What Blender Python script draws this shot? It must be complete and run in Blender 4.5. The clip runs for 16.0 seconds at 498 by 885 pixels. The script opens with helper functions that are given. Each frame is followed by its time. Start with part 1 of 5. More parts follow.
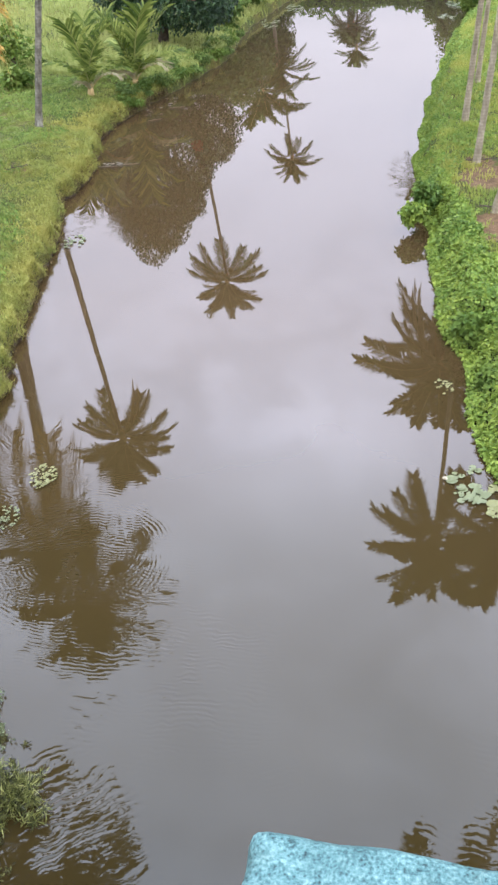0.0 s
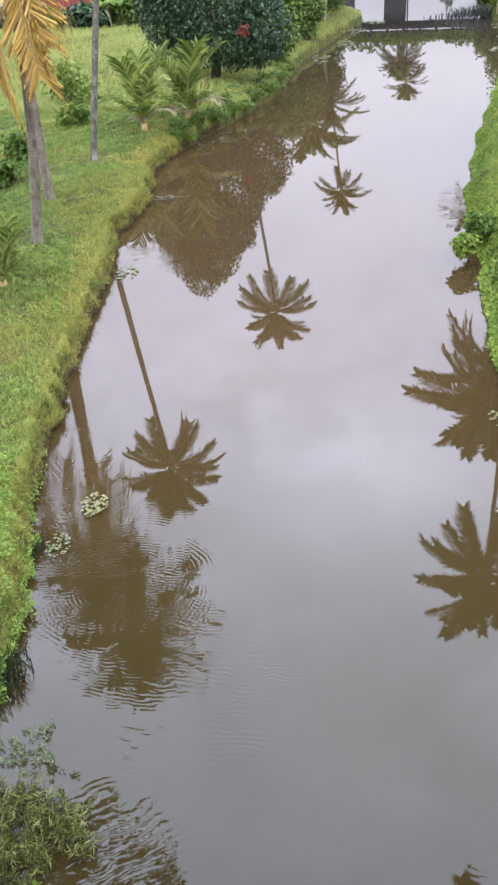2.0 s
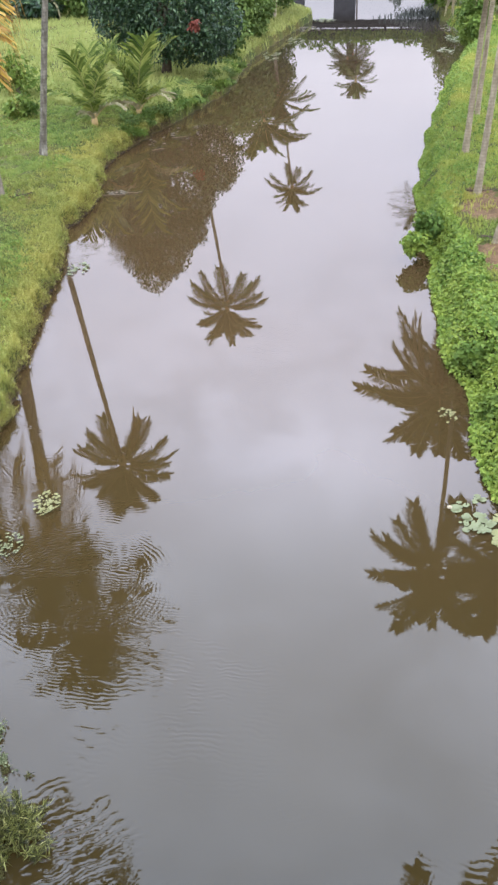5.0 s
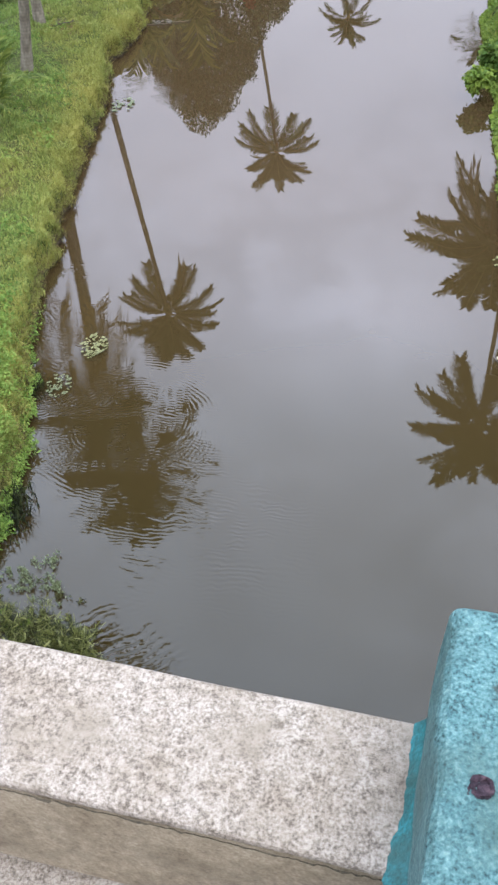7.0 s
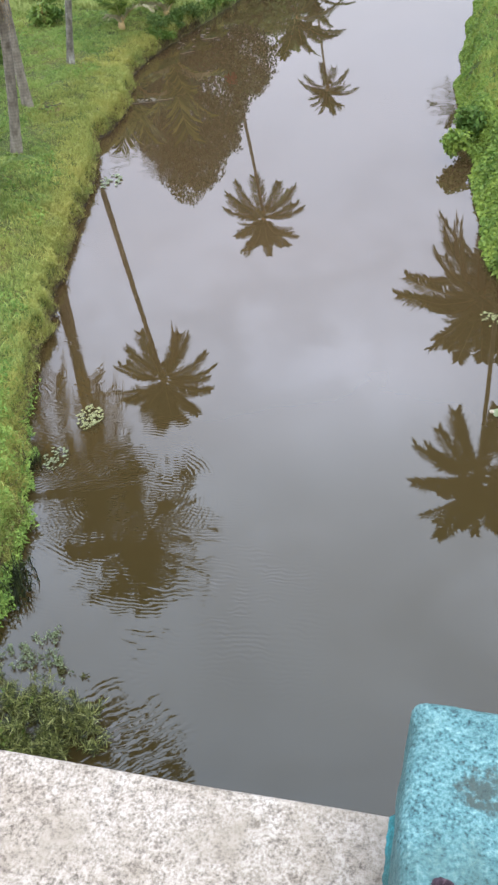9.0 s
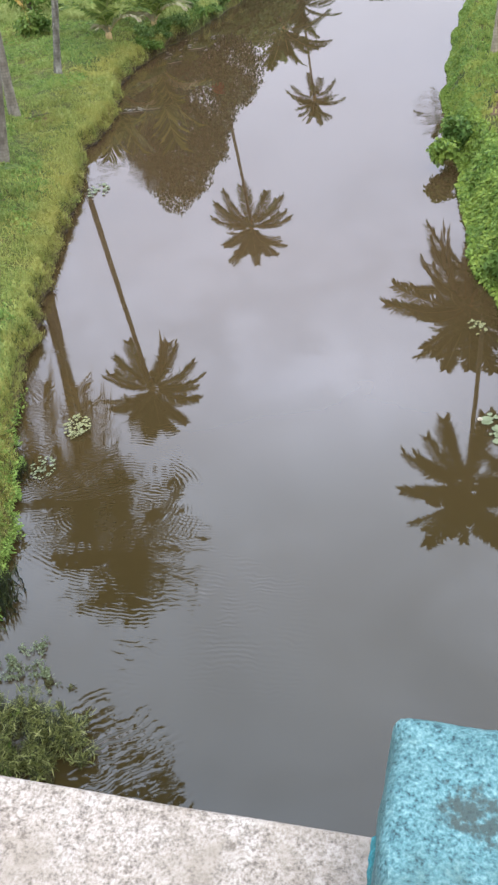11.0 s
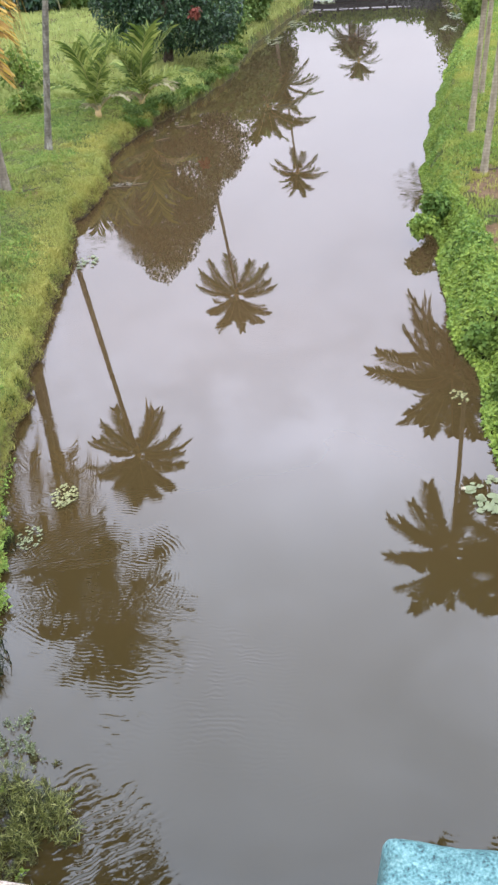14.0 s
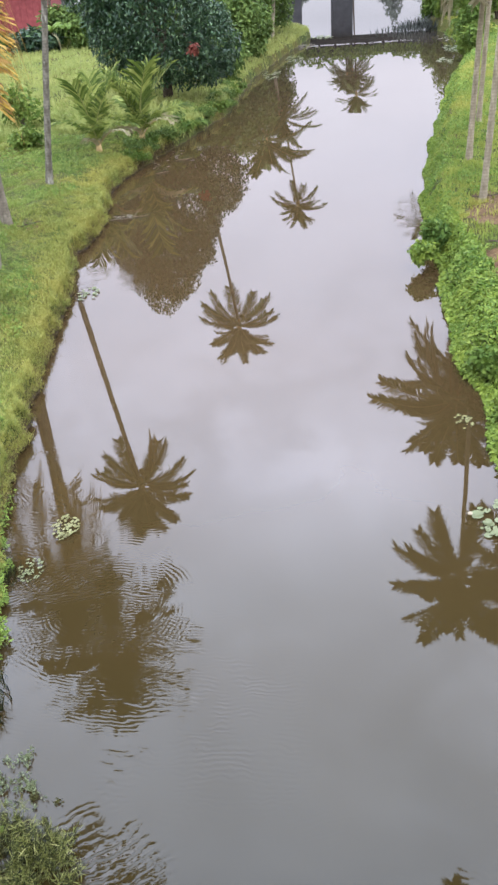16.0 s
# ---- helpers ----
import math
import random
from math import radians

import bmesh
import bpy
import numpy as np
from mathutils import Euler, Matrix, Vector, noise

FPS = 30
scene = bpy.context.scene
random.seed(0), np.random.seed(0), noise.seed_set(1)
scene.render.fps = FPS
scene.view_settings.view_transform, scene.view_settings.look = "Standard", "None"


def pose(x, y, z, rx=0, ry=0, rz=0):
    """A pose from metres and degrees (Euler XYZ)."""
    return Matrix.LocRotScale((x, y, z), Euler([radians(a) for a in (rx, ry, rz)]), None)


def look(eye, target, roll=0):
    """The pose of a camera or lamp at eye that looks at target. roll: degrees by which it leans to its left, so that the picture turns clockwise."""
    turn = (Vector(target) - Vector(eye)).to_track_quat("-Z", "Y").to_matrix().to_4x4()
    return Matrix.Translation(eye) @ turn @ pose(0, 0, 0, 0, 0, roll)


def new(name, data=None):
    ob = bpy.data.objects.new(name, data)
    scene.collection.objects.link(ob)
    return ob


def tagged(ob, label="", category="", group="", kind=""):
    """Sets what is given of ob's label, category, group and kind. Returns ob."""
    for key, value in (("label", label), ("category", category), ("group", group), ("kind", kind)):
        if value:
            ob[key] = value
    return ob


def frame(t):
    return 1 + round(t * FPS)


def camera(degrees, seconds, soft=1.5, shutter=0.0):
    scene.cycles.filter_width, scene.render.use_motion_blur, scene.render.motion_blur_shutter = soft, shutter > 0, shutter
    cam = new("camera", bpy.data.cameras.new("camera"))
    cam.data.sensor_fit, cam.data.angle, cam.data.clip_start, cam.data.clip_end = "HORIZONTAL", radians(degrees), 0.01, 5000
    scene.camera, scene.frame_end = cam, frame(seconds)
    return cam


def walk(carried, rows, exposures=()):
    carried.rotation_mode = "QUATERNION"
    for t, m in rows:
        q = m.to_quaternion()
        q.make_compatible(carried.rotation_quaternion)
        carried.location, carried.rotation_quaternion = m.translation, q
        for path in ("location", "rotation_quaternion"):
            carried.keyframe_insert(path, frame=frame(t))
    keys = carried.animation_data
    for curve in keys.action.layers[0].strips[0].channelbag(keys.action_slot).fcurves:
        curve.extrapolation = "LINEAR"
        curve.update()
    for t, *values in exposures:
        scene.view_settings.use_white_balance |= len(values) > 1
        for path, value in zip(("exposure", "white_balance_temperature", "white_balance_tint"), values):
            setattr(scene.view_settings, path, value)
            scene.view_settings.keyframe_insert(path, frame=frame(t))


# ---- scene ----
cam = camera(31.4, 16.0, soft=2.6)
PATH = [
    (0, (0.194, 0.124, 7.441), (0.181, 1.778, 6.316), -0.9),
    (0.5, (0.179, 0.117, 7.467), (0.156, 1.779, 6.356), -1.2),
    (1, (0.155, 0.14, 7.451), (0.079, 1.814, 6.358), -1.5),
    (1.5, (0.131, 0.157, 7.437), (0.022, 1.837, 6.358), -2.1),
    (2, (0.13, 0.164, 7.42), (0.013, 1.853, 6.354), -2.3),
    (2.5, (0.123, 0.125, 7.49), (0.036, 1.815, 6.425), -1.7),
    (3, (0.121, 0.088, 7.548), (0.123, 1.777, 6.477), -0.2),
    (5.5, (0.091, 0.152, 7.433), (0.083, 1.838, 6.358), -0.5),
    (6, (0.084, 0.148, 7.418), (0.069, 1.836, 6.346), -0.7),
    (6.5, (0.06, 0.12, 7.379), (-0.024, 1.725, 6.188), -1.3),
    (7, (0.065, 0.084, 7.372), (-0.038, 1.569, 6.036), -1.5),
    (7.5, (0.077, 0.079, 7.394), (-0.032, 1.559, 6.053), -1.7),
    (8, (0.081, 0.081, 7.41), (-0.04, 1.579, 6.091), -2.1),
    (8.5, (0.102, 0.096, 7.416), (-0.015, 1.646, 6.157), -3.6),
    (9, (0.101, 0.09, 7.414), (-0.001, 1.664, 6.184), -3.9),
    (9.5, (0.103, 0.093, 7.401), (0.013, 1.67, 6.176), -3.7),
    (10, (0.107, 0.091, 7.402), (0.024, 1.674, 6.182), -3.7),
    (12.5, (0.114, 0.16, 7.357), (0.044, 1.748, 6.143), -3.4),
    (13, (0.106, 0.156, 7.369), (0.038, 1.743, 6.154), -3.5),
    (13.5, (0.101, 0.091, 7.489), (0.037, 1.707, 6.313), -3.4),
    (14, (0.099, 0.063, 7.531), (0.061, 1.733, 6.431), -2.8),
    (14.5, (0.116, 0.097, 7.473), (0.082, 1.79, 6.409), -2.8),
    (15, (0.126, 0.172, 7.368), (0.096, 1.873, 6.315), -2.9),
    (15.5, (0.122, 0.151, 7.402), (0.093, 1.857, 6.359), -3.0),
    (16, (0.125, 0.154, 7.399), (0.079, 1.862, 6.36), -3.8),
]
EXPOSURES = [(0, 0.83, 6500, 10), (6.1, 0.83, 6500, 10), (6.5, 0.6, 6450, 9), (7.0, 0.5, 6400, 7), (8.0, 0.49, 6400, 6), (8.6, 0.58, 6380, 5),
             (13.1, 0.63, 6400, 9), (13.6, 0.79, 6500, 9), (14.2, 0.83, 6500, 9), (16.0, 0.83, 6500, 9)]

walk(cam, [(t, look(eye, target, roll)) for t, eye, target, roll in PATH], EXPOSURES)

# ---- sky: bright overcast, low soft sun behind cloud ----
world = bpy.data.worlds.new("overcast_sky")
scene.world = world
world.use_nodes = True


def math_node(n, l, op, a, b=None):
    m = n.new("ShaderNodeMath")
    m.operation = op
    for k, v in enumerate((a, b)):
        if v is None:
            continue
        if hasattr(v, "is_linked"):
            l.new(v, m.inputs[k])
        else:
            m.inputs[k].default_value = v
    return m.outputs[0]


def build_sky():
    nt = world.node_tree
    n, l = nt.nodes, nt.links
    n.clear()
    out = n.new("ShaderNodeOutputWorld")
    bg = n.new("ShaderNodeBackground")
    tc = n.new("ShaderNodeTexCoord")
    sky = n.new("ShaderNodeTexSky")
    sky.sky_type = "NISHITA"
    sky.sun_disc = False
    sky.sun_elevation, sky.sun_rotation = radians(58), radians(200)
    dim = n.new("ShaderNodeVectorMath")
    dim.operation = "SCALE"
    dim.inputs["Scale"].default_value = 0.12
    l.new(sky.outputs[0], dim.inputs[0])
    sep = n.new("ShaderNodeSeparateXYZ")
    l.new(tc.outputs["Generated"], sep.inputs[0])
    # cloud deck: direction laid out on a plane overhead
    up = n.new("ShaderNodeMath")
    up.operation = "MAXIMUM"
    up.inputs[1].default_value = 0.0
    l.new(sep.outputs[2], up.inputs[0])
    plus = n.new("ShaderNodeMath")
    plus.operation = "ADD"
    plus.inputs[1].default_value = 0.25
    l.new(up.outputs[0], plus.inputs[0])
    comb = n.new("ShaderNodeCombineXYZ")
    for k in range(2):
        d = n.new("ShaderNodeMath")
        d.operation = "DIVIDE"
        l.new(sep.outputs[k], d.inputs[0])
        l.new(plus.outputs[0], d.inputs[1])
        l.new(d.outputs[0], comb.inputs[k])
    cloud = n.new("ShaderNodeTexNoise")
    cloud.inputs["Scale"].default_value = 5.0
    cloud.inputs["Detail"].default_value = 5
    cloud.inputs["Roughness"].default_value = 0.62
    cloud.inputs["Distortion"].default_value = 0.5
    l.new(comb.outputs[0], cloud.inputs["Vector"])
    puff = n.new("ShaderNodeMapRange")
    for k, v in zip(("From Min", "From Max", "To Min", "To Max"), (0.37, 0.63, -0.2, 0.2)):
        puff.inputs[k].default_value = v
    l.new(cloud.outputs["Fac"], puff.inputs["Value"])
    # one thick bright cloud among the grey ones ahead
    puffs = puff.outputs[0]
    for cx, cy, r, gain in ((0.05, 1.12, 0.11, 0.22), (0.16, 1.05, 0.12, 0.2), (0.05, 0.94, 0.15, 0.2), (-0.18, 1.31, 0.13, 0.12), (0.10, 1.20, 0.07, -0.09), (-0.07, 1.17, 0.08, -0.1), (0.10, 1.38, 0.10, -0.07)):
        far = n.new("ShaderNodeVectorMath")
        far.operation = "DISTANCE"
        l.new(comb.outputs[0], far.inputs[0])
        far.inputs[1].default_value = (cx, cy, 0)
        q = math_node(n, l, "DIVIDE", math_node(n, l, "ADD", far.outputs["Value"], math_node(n, l, "MULTIPLY", math_node(n, l, "SUBTRACT", cloud.outputs["Fac"], 0.5), 0.8)), r)
        bell = math_node(n, l, "EXPONENT", math_node(n, l, "MULTIPLY", math_node(n, l, "MULTIPLY", q, q), -1.0))
        puffs = math_node(n, l, "ADD", puffs, math_node(n, l, "MULTIPLY", bell, gain))
    ramp = n.new("ShaderNodeValToRGB")
    e = ramp.color_ramp.elements
    e[0].position, e[0].color = 0.0, (0.57, 0.56, 0.66, 1)
    e[1].position, e[1].color = 1.0, (2.36, 2.88, 3.74, 1)
    for pos, c in ((0.105, (0.58, 0.57, 0.66)), (0.16, (0.97, 0.95, 1.11)), (0.35, (1.82, 1.86, 2.3)), (0.55, (3.05, 3.22, 4.1)), (0.66, (2.9, 3.27, 4.15)), (0.78, (2.55, 2.98, 3.84))):
        m = e.new(pos)
        m.color = (*c, 1)
    l.new(up.outputs[0], ramp.inputs[0])
    mul = n.new("ShaderNodeVectorMath")
    mul.operation = "SCALE"
    l.new(ramp.outputs[0], mul.inputs[0])
    high = n.new("ShaderNodeMapRange")
    high.interpolation_type = "SMOOTHSTEP"
    for k, v in zip(("From Min", "From Max", "To Min", "To Max"), (0.3, 0.6, 0.12, 1.0)):
        high.inputs[k].default_value = v
    l.new(up.outputs[0], high.inputs["Value"])
    calm = n.new("ShaderNodeMapRange")
    for k, v in zip(("From Min", "From Max", "To Min", "To Max"), (0.6, 0.8, 1.0, 0.45)):
        calm.inputs[k].default_value = v
    l.new(up.outputs[0], calm.inputs["Value"])
    puffs = math_node(n, l, "MULTIPLY", puffs, calm.outputs[0])
    swing = n.new("ShaderNodeMath")
    swing.operation = "MULTIPLY_ADD"
    l.new(puffs, swing.inputs[0])
    l.new(high.outputs[0], swing.inputs[1])
    swing.inputs[2].default_value = 1.0
    l.new(swing.outputs[0], mul.inputs["Scale"])
    mix = n.new("ShaderNodeMix")
    mix.data_type = "RGBA"
    mix.inputs[0].default_value = 0.92
    l.new(dim.outputs[0], mix.inputs[6])
    l.new(mul.outputs[0], mix.inputs[7])
    l.new(mix.outputs[2], bg.inputs[0])
    bg.inputs[1].default_value = SKY
    l.new(bg.outputs[0], out.inputs[0])


SKY = 1.0
build_sky()
sun_data = bpy.data.lights.new("sun", "SUN")
sun_data.energy, sun_data.angle, sun_data.color = 1.2, radians(25), (1.0, 0.9, 0.74)
sun = new("sun", sun_data)
sun.matrix_world = look((6, -14, 30), (0, 0, 0))


# ---- materials ----
def material(name, rough=0.6, spec=0.4):
    m = bpy.data.materials.new(name)
    m.use_nodes = True
    b = m.node_tree.nodes["Principled BSDF"]
    b.inputs["Roughness"].default_value = rough
    b.inputs["Specular IOR Level"].default_value = spec
    return m, m.node_tree.nodes, m.node_tree.links, b


def noise_node(n, l, scale, detail=4, rough=0.55, vec=None):
    t = n.new("ShaderNodeTexNoise")
    t.inputs["Scale"].default_value = scale
    t.inputs["Detail"].default_value = detail
    t.inputs["Roughness"].default_value = rough
    if vec is not None:
        l.new(vec, t.inputs["Vector"])
    return t.outputs["Fac"]


def ramp_node(n, l, fac, stops):
    r = n.new("ShaderNodeValToRGB")
    e = r.color_ramp.elements
    e[0].position, e[0].color = stops[0][0], (*stops[0][1], 1)
    e[1].position, e[1].color = stops[-1][0], (*stops[-1][1], 1)
    for pos, c in stops[1:-1]:
        e.new(pos).color = (*c, 1)
    l.new(fac, r.inputs[0])
    return r.outputs[0]


def mix_node(n, l, fac, a, b, mode="MIX"):
    m = n.new("ShaderNodeMix")
    m.data_type, m.blend_type = "RGBA", mode
    for slot, v in ((0, fac), (6, a), (7, b)):
        if hasattr(v, "is_linked"):
            l.new(v, m.inputs[slot])
        elif slot:
            m.inputs[slot].default_value = (*v, 1)
        else:
            m.inputs[slot].default_value = v
    return m.outputs[2]


def bump_node(n, l, b, height, strength, distance):
    k = n.new("ShaderNodeBump")
    k.inputs["Strength"].default_value = strength
    k.inputs["Distance"].default_value = distance
    l.new(height, k.inputs["Height"])
    l.new(k.outputs[0], b.inputs["Normal"])


def place(n):
    return n.new("ShaderNodeNewGeometry").outputs["Position"]


def leafy(name, stops, big=0.5, big_stops=None, rough=0.6, spec=0.14, through_light=0.28, amount=0.5):
    """Leaf and grass paint: every blade its own shade, and wide patches over the ground."""
    m, n, l, b = material(name, rough, spec)
    geo = n.new("ShaderNodeNewGeometry")
    col = ramp_node(n, l, geo.outputs["Random Per Island"], stops)
    if big_stops:
        patch = ramp_node(n, l, noise_node(n, l, big, 4, 0.6, geo.outputs["Position"]), big_stops)
        col = mix_node(n, l, amount, col, patch)
    l.new(col, b.inputs["Base Color"])
    tr = n.new("ShaderNodeBsdfTranslucent")
    l.new(col, tr.inputs[0])
    mx = n.new("ShaderNodeMixShader")
    mx.inputs[0].default_value = through_light
    out = n["Material Output"]
    l.new(b.outputs[0], mx.inputs[1])
    l.new(tr.outputs[0], mx.inputs[2])
    l.new(mx.outputs[0], out.inputs[0])
    return m


def speckled(name, stops, scale, bump, rough=0.9, stain=None, stain_scale=3.0, fine=120.0, spec=0.25, big=0):
    m, n, l, b = material(name, rough, spec)
    p = place(n)
    base = ramp_node(n, l, noise_node(n, l, scale, 6, 0.65, p), stops)
    if stain:
        mask = ramp_node(n, l, noise_node(n, l, stain_scale, 5, 0.6, p), [(0.5, (0, 0, 0)), (0.72, (1, 1, 1))])
        base = mix_node(n, l, math_node(n, l, "MULTIPLY", mask, 0.65), base, stain)
    if big:
        tone = ramp_node(n, l, noise_node(n, l, big, 4, 0.6, p), [(0.32, (0.78, 0.78, 0.78)), (0.68, (1.15, 1.15, 1.15))])
        base = mix_node(n, l, 1.0, base, tone, "MULTIPLY")
    l.new(base, b.inputs["Base Color"])
    h = math_node(n, l, "ADD", noise_node(n, l, scale, 6, 0.7, p), math_node(n, l, "MULTIPLY", noise_node(n, l, fine, 3, 0.6, p), 0.5))
    bump_node(n, l, b, h, 1.0, bump)
    return m


GRASS = leafy("grass_blades", [(0.0, (0.05, 0.085, 0.02)), (0.5, (0.185, 0.235, 0.05)), (1.0, (0.40, 0.42, 0.13))], 0.42,
              [(0.34, (0.12, 0.21, 0.055)), (0.52, (0.2, 0.26, 0.065)), (0.66, (0.31, 0.3, 0.07)), (0.76, (0.36, 0.32, 0.08))], amount=0.48)
GRASS_FIELD = leafy("field_grass", [(0.0, (0.19, 0.235, 0.065)), (1.0, (0.38, 0.38, 0.13))], 0.25,
                    [(0.35, (0.2, 0.25, 0.07)), (0.65, (0.34, 0.345, 0.105))])
GRASS_RIGHT = leafy("palm_grove_grass", [(0.0, (0.14, 0.185, 0.04)), (1.0, (0.32, 0.33, 0.09))], 0.6,
                    [(0.38, (0.16, 0.235, 0.045)), (0.5, (0.28, 0.31, 0.06)), (0.64, (0.39, 0.35, 0.08))], amount=0.6)
GRASS_LIP = leafy("yellowing_grass", [(0.0, (0.08, 0.09, 0.024)), (0.5, (0.265, 0.265, 0.06)), (1.0, (0.46, 0.42, 0.14))], 0.7,
                  [(0.38, (0.16, 0.215, 0.05)), (0.5, (0.26, 0.265, 0.062)), (0.62, (0.35, 0.31, 0.075))])
VINE = leafy("vine_leaves", [(0.0, (0.025, 0.065, 0.012)), (0.45, (0.11, 0.185, 0.028)), (1.0, (0.29, 0.345, 0.065))], 0.6,
             [(0.38, (0.10, 0.165, 0.024)), (0.62, (0.24, 0.295, 0.04))], rough=0.5, spec=0.2)
MEADOW = leafy("meadow_weeds", [(0.0, (0.05, 0.1, 0.018)), (0.5, (0.13, 0.205, 0.035)), (1.0, (0.27, 0.34, 0.075))], 0.8,
               [(0.4, (0.085, 0.16, 0.03)), (0.62, (0.2, 0.26, 0.05))])
HERB = leafy("herb_leaves", [(0.0, (0.04, 0.08, 0.014)), (1.0, (0.14, 0.2, 0.034))], 0.8,
             [(0.4, (0.045, 0.09, 0.016)), (0.62, (0.15, 0.19, 0.03))])
DARK_LEAF = leafy("glossy_dark_leaves", [(0.0, (0.012, 0.03, 0.013)), (0.6, (0.022, 0.052, 0.02)), (1.0, (0.075, 0.125, 0.045))], rough=0.4, spec=0.35, through_light=0.12)
RED_LEAF = leafy("red_new_leaves", [(0.0, (0.12, 0.03, 0.022)), (1.0, (0.22, 0.07, 0.045))])
SHRUB = leafy("shrub_leaves", [(0.0, (0.045, 0.08, 0.018)), (1.0, (0.13, 0.18, 0.04))], through_light=0.2)
# far-shore leaves, with distance haze mixed into the colour as grey
WOODS = leafy("haze_toned_leaves", [(0.0, (0.05, 0.06, 0.045)), (1.0, (0.11, 0.12, 0.09))], through_light=0.2)
PALM_GREEN = leafy("palm_leaflets", [(0.0, (0.05, 0.085, 0.02)), (0.6, (0.085, 0.125, 0.03)), (1.0, (0.14, 0.17, 0.045))], rough=0.4)
PALM_YOUNG = leafy("young_palm_leaflets", [(0.0, (0.045, 0.075, 0.014)), (0.5, (0.13, 0.17, 0.034)), (1.0, (0.31, 0.33, 0.09))], rough=0.4)
PALM_DEAD = leafy("dead_palm_leaflets", [(0.0, (0.2, 0.115, 0.055)), (0.35, (0.36, 0.22, 0.06)), (0.75, (0.46, 0.30, 0.055)), (1.0, (0.52, 0.38, 0.16))], rough=0.7, spec=0.15)
PALM_PALE = leafy("withered_palm_leaflets", [(0.0, (0.30, 0.26, 0.15)), (1.0, (0.45, 0.40, 0.26))], rough=0.7, spec=0.15)
ROOTS = leafy("dry_roots", [(0.0, (0.03, 0.02, 0.01)), (0.6, (0.1, 0.07, 0.035)), (1.0, (0.26, 0.21, 0.09))])
REED = leafy("aquatic_grass_blades", [(0.0, (0.012, 0.014, 0.006)), (0.35, (0.03, 0.036, 0.012)), (0.6, (0.12, 0.13, 0.03)), (0.85, (0.19, 0.195, 0.055)), (1.0, (0.32, 0.31, 0.12))])
MUDREED = leafy("grey_reed_blades", [(0.0, (0.03, 0.034, 0.03)), (1.0, (0.09, 0.095, 0.08))])
WETREED = leafy("dark_wet_blades", [(0.0, (0.01, 0.013, 0.007)), (0.8, (0.03, 0.036, 0.014)), (1.0, (0.09, 0.11, 0.03))])
MAT = leafy("rotting_weed_mat", [(0.0, (0.03, 0.026, 0.012)), (0.5, (0.075, 0.07, 0.026)), (1.0, (0.15, 0.15, 0.05))])
PAD = leafy("lily_pad_leaf", [(0.0, (0.09, 0.105, 0.04)), (1.0, (0.24, 0.235, 0.11))], rough=0.35)
PAD_PALE = leafy("pale_submerged_leaf", [(0.0, (0.1, 0.12, 0.055)), (0.6, (0.14, 0.16, 0.08)), (1.0, (0.2, 0.215, 0.12))], rough=0.45)
PETAL = leafy("lily_petals", [(0.0, (0.42, 0.36, 0.26)), (1.0, (0.62, 0.55, 0.44))])
DEBRIS = leafy("floating_debris", [(0.0, (0.07, 0.055, 0.036)), (1.0, (0.15, 0.13, 0.1))], rough=0.8, through_light=0.1)


def bark(name, lo, hi, ring, lichen=None):
    """Palm bark: pale grey-brown with close leaf-scar rings and lichen."""
    m, n, l, b = material(name, 0.9, 0.2)
    tc = n.new("ShaderNodeTexCoord")
    mp = n.new("ShaderNodeMapping")
    mp.inputs["Scale"].default_value = (1.6, 1.6, 0.7)
    l.new(tc.outputs["Object"], mp.inputs[0])
    a = noise_node(n, l, 5.0, 6, 0.65, mp.outputs[0])
    col = ramp_node(n, l, a, [(0.3, lo), (0.52, tuple((x + y) / 2 for x, y in zip(lo, hi))), (0.68, hi)])
    sep = n.new("ShaderNodeSeparateXYZ")
    l.new(tc.outputs["Object"], sep.inputs[0])
    wob = math_node(n, l, "ADD", math_node(n, l, "MULTIPLY", sep.outputs[2], 2 * math.pi / ring), math_node(n, l, "MULTIPLY", noise_node(n, l, 3.0, 3, 0.5, tc.outputs["Object"]), 2.2))
    s = math_node(n, l, "SINE", wob)
    band = math_node(n, l, "MULTIPLY", math_node(n, l, "ADD", s, 1.0), 0.09)
    col = mix_node(n, l, band, col, tuple(x * 0.35 for x in lo))
    if lichen:
        pale = ramp_node(n, l, noise_node(n, l, 3.4, 3, 0.6, mp.outputs[0]), [(0.58, (0, 0, 0)), (0.68, (0.8, 0.8, 0.8))])
        col = mix_node(n, l, pale, col, lichen)
    l.new(col, b.inputs["Base Color"])
    bump_node(n, l, b, math_node(n, l, "ADD", s, math_node(n, l, "MULTIPLY", a, 3.0)), 0.4, 0.006)
    return m


BARK = bark("palm_bark", (0.075, 0.06, 0.04), (0.28, 0.24, 0.18), 0.07)
BARK_LICHEN = bark("lichened_palm_bark", (0.05, 0.043, 0.03), (0.25, 0.225, 0.175), 0.08, (0.38, 0.36, 0.3))
BARK_PALE = bark("pale_palm_bark", (0.15, 0.12, 0.075), (0.37, 0.31, 0.215), 0.08)
WOOD_DARK = speckled("dark_tree_bark", [(0.3, (0.04, 0.03, 0.02)), (0.7, (0.12, 0.09, 0.065))], 9, 0.01)
RACHIS = speckled("leaf_stalk", [(0.3, (0.16, 0.17, 0.05)), (0.7, (0.28, 0.27, 0.09))], 14, 0.002, 0.6)
RACHIS_DEAD = speckled("dry_leaf_stalk", [(0.3, (0.30, 0.20, 0.09)), (0.7, (0.5, 0.36, 0.16))], 14, 0.002, 0.7)
